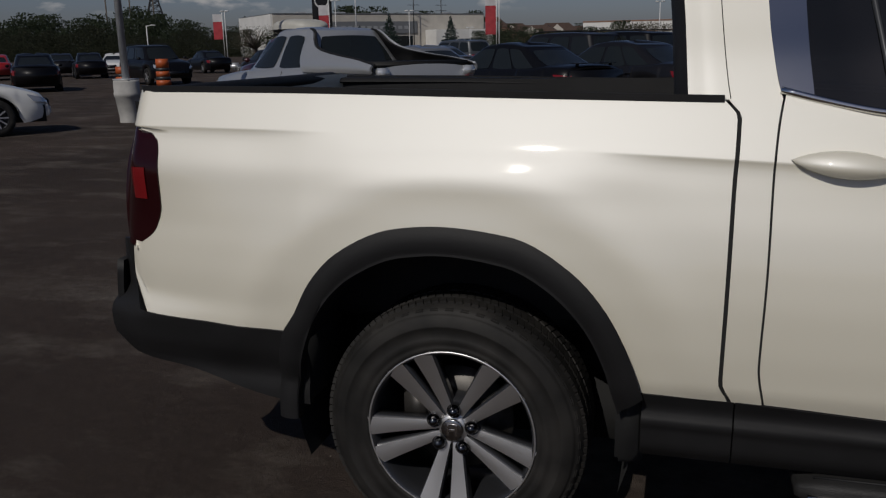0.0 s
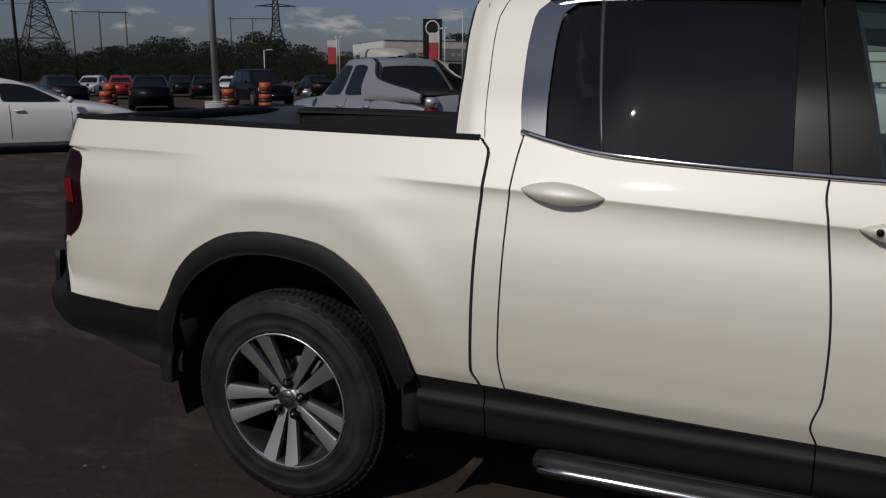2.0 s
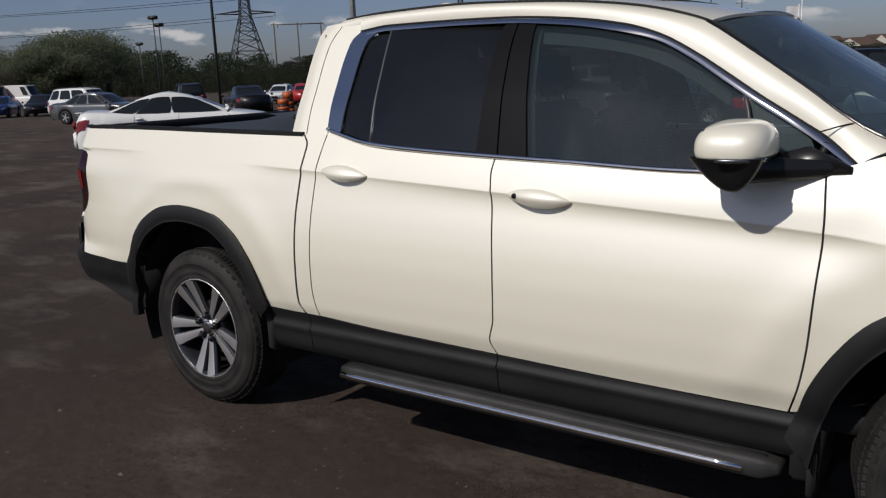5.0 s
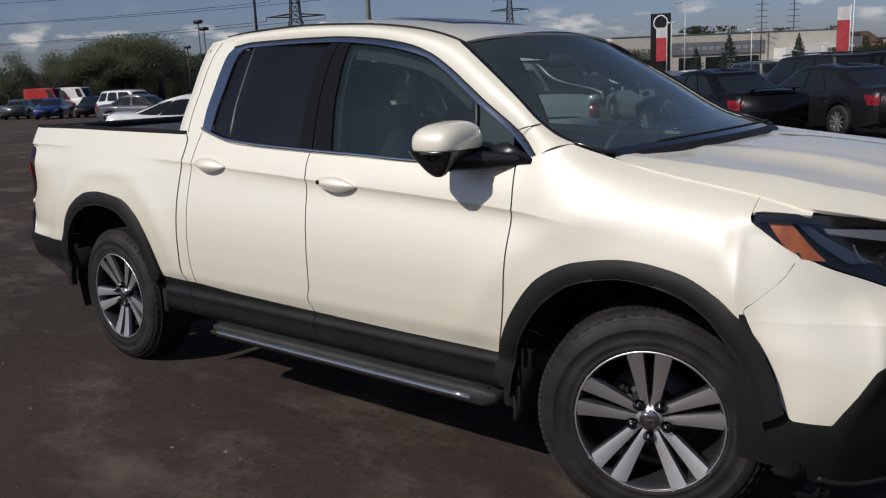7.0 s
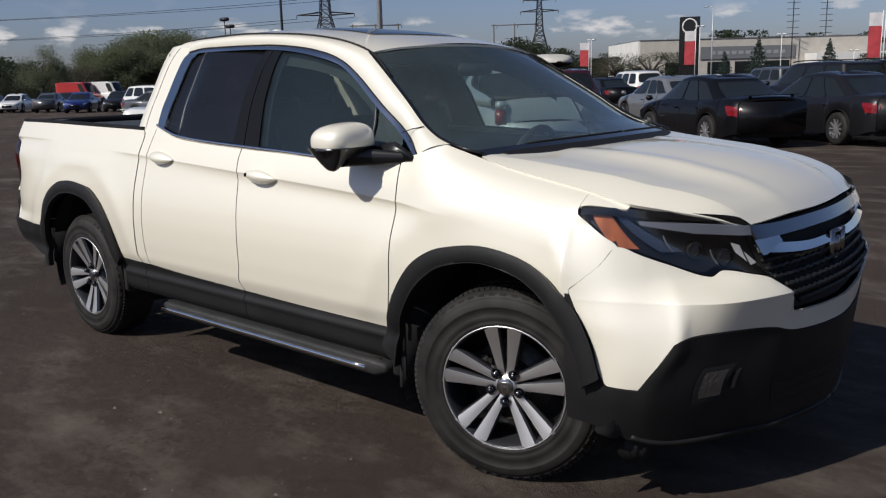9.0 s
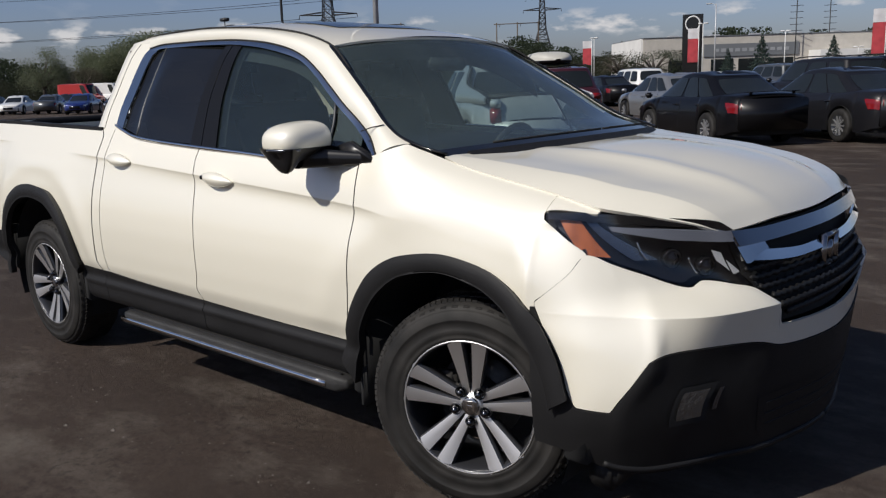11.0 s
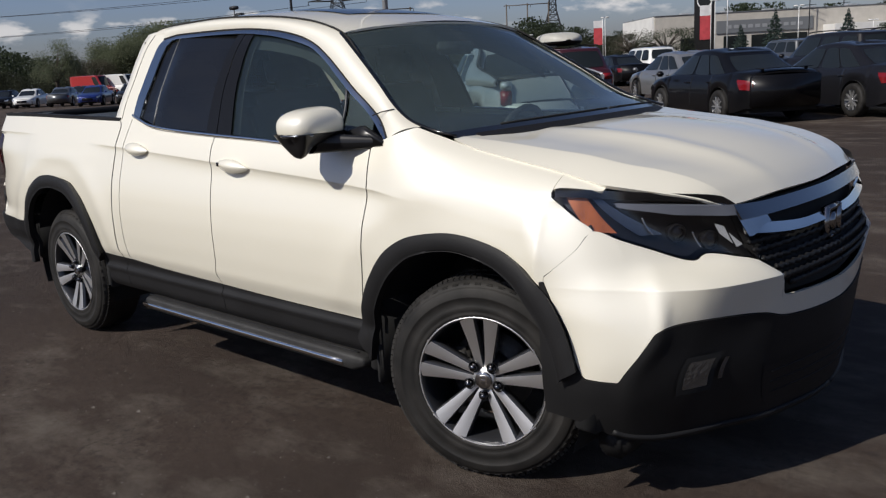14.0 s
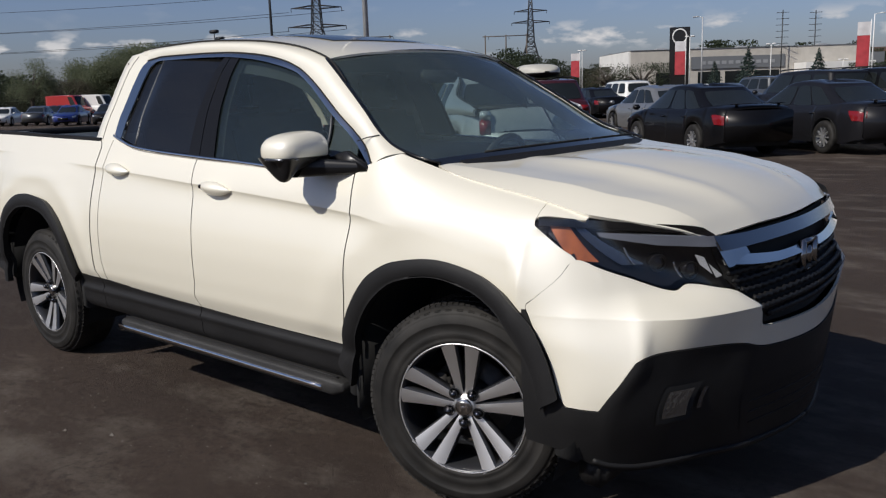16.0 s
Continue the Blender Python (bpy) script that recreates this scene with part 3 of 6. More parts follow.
def pane(xl, xr, top_off, out=-.012, nu=16, nv=14):
    def at(u, v):
        z = 1.3
        for _ in range(12):
            x = xl(z) + (xr(z) - xl(z)) * u
            zb, zt = belt(x) + .01, chrome_top(x) - top_off
            z = zb + (zt - zb) * v
        x = xl(z) + (xr(z) - xl(z)) * u
        return side_point(x, z, out(x) if callable(out) else out)
    return sheet(at, steps(0, 1, nu), steps(0, 1, nv))


def line2(*p):
    return spline([(z, x) for x, z in p])


quarter_rear = line2((.875, 1.26), (.86, 1.4), (.853, 1.55), (.862, 1.63), (.9, 1.66))
quarter_bar = line2((1.043, 1.24), (1.008, 1.45), (.976, 1.66))
rear_glass_front = line2((1.534, 1.2), (1.516, 1.65))
b_mid = line2((1.625, 1.19), (1.57, 1.67))
front_glass_rear = line2((1.738, 1.2), (1.648, 1.64))
tri_bar = line2((2.47, 1.17), (2.442, 1.309), (2.398, 1.43))
both("quarter_glass", pane(quarter_rear, shift(quarter_bar, -.006), .03), GLASS_PRIVACY, truck, "dark privacy glass")
both("rear_door_glass", pane(shift(quarter_bar, .006), rear_glass_front, .02, lambda x: -.012 - .045 * (x - 1.27)), GLASS_PRIVACY, truck, "dark privacy glass")
both("front_door_glass", pane(front_glass_rear, shift(tri_bar, -.008), .022, nu=24), GLASS_SIDE, truck, "tinted side glass")
both("corner_glass", pane(shift(tri_bar, .008), line2((2.66, 1.17), (2.60, 1.28), (2.42, 1.40)), .022, nu=8), GLASS_CLEAR, truck)
both("door_pillar_cover", pane(rear_glass_front, shift(b_mid, -.003), .012, -.004, 6), PILLAR_BLACK, truck, "satin black door pillar cover")
both("door_pillar_cover", pane(shift(b_mid, .003), front_glass_rear, .012, -.004, 6), PILLAR_BLACK, truck, "satin black door pillar cover")
# dark sheet added behind the pillar covers to block light through their gaps
both("pillar_gap_blocker", pane(shift(rear_glass_front, -.012), shift(front_glass_rear, .012), .0, -.045, 6), DARK, truck)
both("window_lining", sheet(lambda u, v: (lambda x: side_point(x, chrome_top(x) - .005 - .085 * v, -.055 - .01 * v))(.86 + 1.50 * u), steps(0, 1, 30), steps(0, 1, 3)), INTERIOR, truck, "dark inner window lining")
both("window_divider", tube([side_point(quarter_bar(z), z, -.004) for z in steps(1.24, 1.665, 10)], .007, 6), PILLAR_GREY, truck)
both("window_divider", tube([side_point(tri_bar(z), z, -.004) for z in steps(1.17, 1.395, 8)], .006, 6), PILLAR_GREY, truck)
# broad bright panel ahead of the rear pillar
quarter_edge = line2((.80, 1.285), (.783, 1.37), (.773, 1.452), (.768, 1.54), (.772, 1.617), (.785, 1.65), (.812, 1.67))
both("window_frame_panel", sheet(lambda u, v: (lambda z: side_point(quarter_edge(z) + (quarter_rear(z) - quarter_edge(z)) * u, z, .002))(1.285 - .02 * u + (.385 + .01 * u) * v), steps(0, 1, 4), steps(0, 1, 16)), SATIN_CHROME, truck, "broad chrome window frame corner", solid=.006)


def strip(points_outer, points_inner, out=.004):
    n = len(points_outer) - 1
    a, b = follow(points_outer), follow(points_inner)
    def at(u, v):
        p = a(u).lerp(b(u), v)
        return p + Vector((0, -out * math.sin(math.pi * (.1 + .8 * v)), out * .4))
    return sheet(at, steps(0, 1, n), steps(0, 1, 4))


inner = along([side_point(x, z) for x, z in [(.85, 1.655), (.956, 1.664), (1.207, 1.662), (1.51, 1.654), (1.74, 1.634), (1.985, 1.594), (2.108, 1.561), (2.225, 1.503), (2.339, 1.433), (2.446, 1.366), (2.547, 1.306), (2.638, 1.253), (2.725, 1.196)]], 80)
outer = along([side_point(x, z) for x, z in [(.812, 1.670), (.956, 1.684), (1.207, 1.682), (1.51, 1.674), (1.756, 1.654), (2.003, 1.614), (2.121, 1.576), (2.24, 1.516), (2.356, 1.446), (2.465, 1.378), (2.566, 1.318), (2.658, 1.264), (2.743, 1.2)]], 80)
both("window_trim", strip(outer, inner), SATIN_CHROME, truck, "chrome upper window trim")
both("window_trim_gap", tube([p + Vector((0, -.002, .003)) for p in outer], .0035, 5), DARK, truck)
both("belt_trim", tube([side_point(x, belt(x) + .004, .006) for x in steps(.80, 2.50, 60)], .0085, 8, flat=.7), CHROME, truck, "chrome belt moulding")

# ---- hood and nose ----
hood_mid = spline([(3.06, 1.203), (3.3, 1.206), (3.55, 1.184), (3.75, 1.141), (3.88, 1.085), (3.95, 1.035), (3.982, .996), (3.992, .982)])


hood_ridge = spline([(0, .95), (.13, .90), (.4, .875), (.57, .86), (.72, .85), (.83, .86), (.93, .89), (1, .92)])
ridge_lift = spline([(0, .004), (.13, .020), (.4, .036), (.57, .045), (.72, .048), (.83, .043), (.93, .028), (1, .003)])


def hood_at(u, v):
    """u: from the cowl to the nose; v: across, near side first; a crease runs at v = .1 and .9."""
    q = -1 + 2 * v
    ar = hood_ridge(u)
    ae = ar * abs(q) / .8 if abs(q) < .8 else ar + (1 - ar) * (abs(q) - .8) / .2
    e = math.copysign(ae, q)
    # rear edge curves with the screen's foot; the front edge follows the nose
    xr = 2.995 + .125 * (1 - ae ** 2.4)
    xf = 3.918 + .062 * (1 - ae ** 2.2)
    x = xr + (xf - xr) * u
    w = spline([(3.0, .765), (3.06, .778), (3.3, .785), (3.615, .79), (3.75, .735), (3.88, .65), (3.94, .59)])(3.0 + (3.94 - 3.0) * u)
    xe = 3.0 + (3.94 - 3.0) * u
    ze = spline([(3.0, 1.199), (3.1, 1.172), (3.26, 1.142), (3.47, 1.106), (3.615, 1.074), (3.75, 1.050), (3.88, 1.020), (3.94, .992)])(xe)
    zr = ze + ridge_lift(u)
    if ae > ar:
        f = (1 - ae) / (1 - ar)
        z = ze + (zr - ze) * (1.25 * f - .25 * f * f)
    else:
        z = zr + (max(hood_mid(x), zr) - zr) * (.5 + .5 * math.cos(math.pi * (ae / ar) ** .9))
        # inner rib with a shallow valley outside it
        k = ae / ar
        z += (.010 * math.exp(-((k - .50) / .07) ** 2) - .006 * math.exp(-((k - .72) / .13) ** 2)) * math.sin(math.pi * min(1, max(0, u))) ** .6
    return Vector((x, w * e, z))


part("hood", sheet(hood_at, steps(0, 1, 60), [0, .03, .06, .085, .096, .1, .104, .115] + steps(.14, .86, 40) + [.885, .896, .9, .904, .915, .94, .97, 1]), PEARL, truck, solid=.012)
def nose_panel(s0, s1, zb, zt, ns, nz, out=0.0, lean=0.0):
    """A panel that follows the nose; lean: how far its foot stands proud of its head."""
    def at(s, v):
        z0, z1 = zb(s), zt(s)
        if lean:
            return nose(s, z0 + (z1 - z0) * v, out + lean * (1 - v))
        if z0 < .76 and z1 > .77:
            return nose(s, z0 + (.765 - z0) * v / .6 if v < .6 else .765 + (z1 - .765) * (v - .6) / .4, out)
        return nose(s, z0 + (z1 - z0) * v, out)
    return sheet(at, steps(s0, s1, ns), steps(0, 1, nz) if nz < 20 else steps(0, .55, 12) + [.58, .592, .6, .608, .62] + steps(.66, 1, 8))


lamp_top = spline([(.03, 1.052), (.06, 1.061), (.167, 1.060), (.403, 1.053), (.554, 1.043), (.757, 1.026), (.80, 1.0)])
white_low = spline([(.035, .785), (.06, .735), (.126, .63), (.161, .53), (.203, .490), (.36, .488), (.385, .55), (.40, .64), (.44, .660), (.53, .666), (.745, .646), (.833, .617), (.944, .600), (1.0, .597)])
both("front_bumper", nose_panel(.035, 1, white_low, white_top, 150, 24), PEARL, truck, "white upper bumper", solid=.01)
black_low = spline([(0, .345), (.15, .335), (.42, .265), (.5, .25), (1.0, .245)])
both("lower_bumper", nose_panel(.02, 1, black_low, lambda s: white_low(s) - .003, 80, 14, .004), BLACK_PLASTIC, truck, "black lower bumper", solid=.02)
both("bumper_lip", tube([nose(s, black_low(s) + .02, .004) for s in steps(.34, 1, 30)], .010, 8), BLACK_PLASTIC, truck)
both("bumper_seal", sheet(lambda u, v: nose(.035 + .2 * u, white_top(.035 + .2 * u) - .012 + .03 * v, -.006), steps(0, 1, 14), [0, 1]), DARK, truck)
both("bumper_seam", tube([nose(t, white_top(t) + .003, -.003) for t in steps(.035, .232, 10)], .0017, 5), DARK, truck)
both("lower_grille", nose_panel(.78, 1, const(.33), const(.46), 20, 5, .0055), BLACK_PLASTIC, truck)
for z in (.35, .39, .43):
    both("lower_grille_bar", tube([nose(s, z, .006) for s in steps(.80, 1, 16)], .0020, 6), DARK, truck)
# fog lamps
fogs = both("fog_lamp", nose_panel(.545, .66, const(.425), const(.55), 6, 6, .009), DARK, truck, "fog lamp recess")
for fog, sgn in zip(fogs, (1, -1)):
    b = nose_panel(.56, .64, const(.445), const(.535), 6, 6, .014)
    part("lens", b if sgn > 0 else flipped(b), FOG_GLASS, fog, "silver fog lamp lens")
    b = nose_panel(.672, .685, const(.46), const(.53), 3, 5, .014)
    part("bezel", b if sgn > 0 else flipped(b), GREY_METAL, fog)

# head lamps: dark housing, reflectors, strip, clear cover
housings = both("head_lamp", nose_panel(.035, .798, lambda s: lamp_low(s) + .002, lambda s: lamp_top(s) - .002, 60, 8, -.035), LAMP_BLACK, truck, "clear-lens head lamp with amber side reflector")
for hl, sgn in zip(housings, (1, -1)):
    def add(nm, b, mat, lab="", solid=0.0):
        part(nm, b if sgn > 0 else flipped(b), mat, hl, lab, solid=solid)
    add("amber_reflector", sheet(lambda s, v: nose(.108 + (.255 - .108) * v + (.335 - .235) * s, 1.042 - .112 * s - .006 * v, -.012), steps(0, 1, 10), steps(0, 1, 6)), AMBER, "amber side reflector")
    add("daytime_strip", sheet(lambda s, v: nose(.42 + .385 * s, (1.014 - .018 * s) - (.014 + .019 * min(1, s * 2.5)) * v, -.006), steps(0, 1, 20), steps(0, 1, 4)), LIGHT_STRIP, "pale daytime light strip", .01)
    add("top_trim", nose_panel(.05, .80, lambda s: lamp_top(s) - .026, lambda s: lamp_top(s), 40, 2, .001), GLOSS_BLACK)
    add("reflector_fin", sheet(lambda s, v: nose(.30 + .07 * v + .14 * s, 1.03 - .12 * s, -.018), steps(0, 1, 10), steps(0, 1, 4)), GREY_METAL)
    for s0, z0, r in ((.555, .912, .024), (.645, .885, .024)):
        c = nose(s0, z0, -.02)
        d = (nose(s0, z0, .1) - c).normalized()
        rot = Vector((0, 1, 0)).rotation_difference(d).to_matrix().to_4x4()
        add("projector", turned([(r * 1.25, -.02), (r * 1.25, .004), (r * 1.05, .008), (r, .0), (r * .7, .012), (.001, .018)], 24, m=Matrix.Translation(c) @ rot), GLOSS_BLACK)
    add("reflector_bowl", nose_panel(.685, .722, lambda t: .905 - .9 * (t - .685), lambda t: .938 - .25 * (t - .685), 5, 4, -.010), REFLECTOR, "bright reflector bowl")
    add("reflector_bowl", nose_panel(.728, .765, lambda t: .862 + .2 * (t - .728), lambda t: .908 - .9 * (t - .728), 5, 4, -.008), REFLECTOR)
    for s0, z0, r in ((.485, .940, .034), (.605, .892, .030)):
        add("lens_rim", tube([nose(s0 - .012 * math.cos(w), z0 + r * math.sin(w), -.005) for w in steps(-.9, .9, 10)], .0032, 6), CHROME, "thin bright lens rim")
    add("cover", nose_panel(.035, .798, lamp_low, lamp_top, 60, 10, .002), LENS, "clear head lamp cover")

# grille
both("grille", nose_panel(.80, 1, lambda s: white_top(max(s, .815)) + .004, lambda s: .985, 20, 12, -.03), DARK, truck, "black mesh grille")
for k, z in enumerate((.725, .755, .785, .815, .845, .872)):
    both("grille_bar", tube([nose(s, z + .003 * (1 if i % 2 else -1), -.012) for i, s in enumerate(steps(.80 if z > .73 else .83, 1, 22))], .010, 6, flat=.8), BLACK_PLASTIC, truck)
both("upper_chrome_bar", nose_panel(.79, 1, lambda s: .951, lambda s: .996 - .006 * ease(.8, .88, s), 24, 5, .004, .013), SMOKED_CHROME, truck, "smoked chrome upper grille bar", solid=.012)
both("lower_chrome_bar", nose_panel(.785, .97, lambda s: .908 - .030 * ease(.79, .93, s), lambda s: .930 - .027 * ease(.83, .94, s), 24, 5, .008, .010), SATIN_CHROME, truck, "bright chrome grille bar", solid=.012)
both("chrome_wing_end", nose_panel(.785, .86, lambda s: .90 + .03 * ease(.8, .86, s), lambda s: .985, 10, 6, .002, .02), SATIN_CHROME, truck)
# badge: a plain upright chrome frame with a plain bar
badge = bmesh.new()
for zz0, zz1, y0, y1 in ((.818, .932, -.068, -.050), (.818, .932, .050, .068), (.818, .834, -.05, .05), (.916, .932, -.05, .05), (.845, .905, -.018, .018)):
    box(badge, 4.022, 4.05, y0, y1, zz0 - .018, zz1 - .018, .004)
part("badge", badge, DULL_CHROME, truck, "plain chrome badge")

# ---- cladding, arches, sills ----
def arch_ring(outer_pts, inner_pts, out0, out1):
    a = follow(along([(x, z) for x, z in outer_pts], 60))
    b = follow(along([(x, z) for x, z in inner_pts], 60))
    def at(u, v):
        p = a(u).lerp(b(u), v)
        w = half(p[0], max(.3, p[1])) if p[0] < 3.46 else min(half(3.46, max(.3, p[1])), -nose(max(0, (p[0] - 3.46) / .17 * .2), max(.25, p[1])).y)
        o = out0 * math.sin(math.pi * min(1, .12 + v * 1.1)) + out1 * v
        return Vector((p[0], -w - o, p[1]))
    return sheet(at, steps(0, 1, 60), steps(0, 1, 8))


REAR_OUT = [(-0.470, 0.385), (-0.466, 0.48), (-0.456, 0.58), (-0.442, 0.637), (-0.4, 0.695), (-0.351, 0.787), (-0.274, 0.869), (-0.114, 0.937), (-0.004, 0.946), (0.184, 0.928), (0.326, 0.856), (0.411, 0.768), (0.469, 0.661), (0.509, 0.549)]
REAR_IN = [(-0.425, 0.385), (-0.422, 0.44), (-0.416, 0.50), (-0.404, 0.556), (-0.369, 0.656), (-0.319, 0.741), (-0.244, 0.811), (-0.104, 0.872), (0.006, 0.882), (0.166, 0.864), (0.291, 0.801), (0.376, 0.711), (0.426, 0.606), (0.456, 0.496)]
FRONT_OUT = [(2.622, .44), (2.655, .53), (2.677, .593), (2.745, .714), (2.833, .811), (2.966, .871), (3.136, .892), (3.289, .874), (3.412, .819), (3.511, .728), (3.568, .624), (3.604, .515)]
FRONT_IN = [(2.68, .36), (2.70, .46), (2.728, .56), (2.785, .664), (2.848, .738), (2.966, .812), (3.136, .842), (3.284, .818), (3.402, .753), (3.482, .656), (3.526, .56), (3.55, .47)]
both("wheel_arch_trim", arch_ring(REAR_OUT, REAR_IN, .008, .002), BLACK_PLASTIC, truck, "black rear wheel arch trim", solid=.03)
both("wheel_arch_trim", arch_ring(FRONT_OUT, FRONT_IN, .008, .002), BLACK_PLASTIC, truck, "black front wheel arch trim", solid=.03)
both("rear_lower_cladding", side_panel(line2((-1.072, .50), (-1.092, .60), (-1.06, .75)), const(-.40), spline([(-1.08, .56), (-1.0, .51), (-.79, .487), (-.49, .426), (-.40, .42)]), lambda x: bed_low(max(-1.03, x)) if x < -.45 else .641 - (x + .45) * .5, 30, 12, .006), BLACK_PLASTIC, truck, "black rear bumper corner", solid=.02)
sill_out = spline([(.36, -.03), (.40, -.005), (.455, .0), (.47, .012), (.50, .004), (.53, .004)])
for x0, x1 in ((.515, .734), (.738, 1.643), (1.647, 2.66)):
    both("sill_cladding", sheet(lambda u, v: (lambda x: (lambda z: Vector((x, -side_profile(z) - sill_out(z), z)))(.365 + (sill_top(x) - .003 - .365) * v))(x0 + (x1 - x0) * u), steps(0, 1, 24), steps(0, 1, 14)), BLACK_PLASTIC, truck, "black sill cladding", solid=.015)

# running boards
for sgn in (-1, 1):
    board = thing("running_board", "", "")
    board.parent = truck
    tagged(board, "black running board with chrome edge strip")
    def ring_at(u, v):
        x = .89 + (2.60 - .89) * u
        end = min(1, min(u, 1 - u) / .03)
        a = v * math.tau
        cy, cz, ry, rz = .845, .324, .105 * (.75 + .25 * end), .036 * (.5 + .5 * end)
        c, s = math.cos(a), math.sin(a)
        y = cy + ry * (abs(c) ** .30) * (1 if c > 0 else -1)
        z = cz + rz * (abs(s) ** .42) * (1 if s > 0 else -1)
        return Vector((x, sgn * y, z))
    b = sheet(ring_at, [0, .006, .015, .03] + steps(.06, .94, 12) + [.97, .985, .994, 1], steps(0, 1, 24))
    bmesh.ops.remove_doubles(b, verts=b.verts, dist=.0005)
    bmesh.ops.holes_fill(b, edges=[e for e in b.edges if e.is_boundary], sides=40)
    part("body", b, BOARD_PLASTIC, board)
    part("edge_strip", tube([Vector((x, sgn * .949, .318)) for x in steps(.915, 2.50, 20)], .0125, 8, flat=.8), CHROME, board, "chrome edge strip")
    for k in range(6):
        part("tread_rib", tube([Vector((x, sgn * (.775 + .028 * k), .3605)) for x in steps(.93, 2.56, 10)], .0045, 5), BLACK_PLASTIC, board)
    for x in (1.1, 1.75, 2.4):
        b = bmesh.new()
        box(b, x - .03, x + .03, min(sgn * .6, sgn * .8), max(sgn * .6, sgn * .8), .30, .33, .004)
        part("bracket", b, BLACK_PLASTIC, board)

# wheel wells and floor
for cx, cz, r, wx in ((.02, .42, .475, .5), (3.12, .38, .47, .5)):
    both("wheel_well", sheet(lambda u, v: Vector((cx + r * math.cos(math.pi * (-.12 + 1.24 * u)), -.90 + .42 * v, cz + r * math.sin(math.pi * (-.12 + 1.24 * u)))), steps(0, 1, 24), steps(0, 1, 3)), DARK, truck)
    both("wheel_well_back", sheet(lambda u, v: Vector((cx - wx + 2 * wx * u, -.52, .22 + .72 * v)), [0, 1], [0, 1]), DARK, truck)
b = bmesh.new()
box(b, -.45, 3.80, -.62, .62, .26, .42)
part("underbody", b, DARK, truck)
for x, z1 in ((2.68, .42),):
    b = bmesh.new()
    box(b, x - .012, x + .012, -.92, -.76, .26, z1, .004)
    both("mud_flap", b, DARK, truck)
b = bmesh.new()
box(b, 3.60, 3.70, -.83, -.58, .185, .30, .02)
both("air_deflector", b, BLACK_PLASTIC, truck)
# hidden box added to stop sun leaking through the nose onto the ground
b = bmesh.new()
box(b, 3.40, 3.925, -.52, .52, .28, .92, .02)
part("nose_light_blocker", b, DARK, truck)
# sheet added under the nose to close a light gap in the truck's shadow
part("under_nose_blocker", sheet(lambda u, v: Vector((3.42 + (.40 - .14 * abs(2 * v - 1) ** 3) * u, -.62 + 1.24 * v, .31)), steps(0, 1, 4), steps(0, 1, 12)), DARK, truck, solid=.03)

for x0, x1, z0, z1 in ((-.47, -.42, .40, .80), (.45, .52, .34, .62), (2.62, 2.70, .30, .66), (3.57, 3.66, .30, .62)):
    b = bmesh.new()
    box(b, x0, x1, -.915, -.5, z0, z1, .01)
    both("arch_liner", b, DARK, truck)

# ---- bed ----
b = bmesh.new()
box(b, -1.03, .60, -.70, .70, .62, .66)
part("bed_floor", b, BLACK_PLASTIC, truck)
both("bed_wall", sheet(lambda u, v: Vector((-1.02 + 1.62 * u, -.70 - .03 * v, .65 + .61 * v)), steps(0, 1, 10), steps(0, 1, 4)), BLACK_PLASTIC, truck, solid=.02)
rail_out = lambda x: half(x, rail_top(x))
rail_caps = both("bed_rail_cap", sheet(lambda u, v: (lambda x: Vector((x, -rail_out(x) - .004 + .11 * v, rail_top(x) + .007 - .02 * (abs(2 * v - 1) ** 6))))(-.985 + 1.65 * u), steps(0, 1, 40), steps(0, 1, 10)), BLACK_PLASTIC, truck, "black bed rail cap", solid=.012)
rail_lips = both("bed_rail_lip", sheet(lambda u, v: (lambda x: Vector((x, -rail_out(x) - .0035, rail_top(x) - .006 + .018 * v)))(-.985 + 1.66 * u), steps(0, 1, 40), [0, 1]), BLACK_PLASTIC, truck, solid=.01)
# the far bed side sits a little lower
for pair in (bed_sides, rail_caps, rail_lips):
    pair[1].location.z = -.028
b = bmesh.new()
box(b, .585, .60, -.80, .80, .60, 1.265)
part("cab_back", b, PEARL, truck)
part("back_glass", sheet(lambda u, v: Vector((.585 + .03 * v, -.62 + 1.24 * u + (.03 - .06 * u) * v, 1.29 + .38 * v)), steps(0, 1, 6), steps(0, 1, 4)), GLASS_PRIVACY, truck)
tg = sheet(lambda u, v: (lambda e, z: Vector((-.93 - .04 * (1 - abs(e) ** 5), .74 * e, z)))(-1 + 2 * u, .66 + .63 * v), steps(0, 1, 30), steps(0, 1, 10))
part("tailgate", tg, PEARL, truck, solid=.05)
part("tailgate_cap", tube([Vector((-.985, y, 1.275)) for y in steps(-.70, .70, 10)], .025, 8), BLACK_PLASTIC, truck)
b = sheet(lambda u, v: (lambda e: Vector((-1.035 - .06 * (1 - abs(e) ** 3) - .012 * math.sin(math.pi * v), .845 * e, .535 + (.20 + .055 * abs(e)) * v)))(-1 + 2 * u), steps(0, 1, 20), steps(0, 1, 6))
part("rear_bumper", b, BLACK_PLASTIC, truck, solid=.02)
# tail lamps wrap the corner
def tail_at(u, v):
    z = .842 + (1.194 - .842) * v
    x0 = lamp_edge(z)
    x1 = -1.032 - .012 * math.sin(math.pi * v)
    x = x0 + (x1 - x0) * u
    return Vector((x, -half(max(x, -1.03), z) - .004 * math.sin(math.pi * v) + .05 * max(0, u - .8), z))


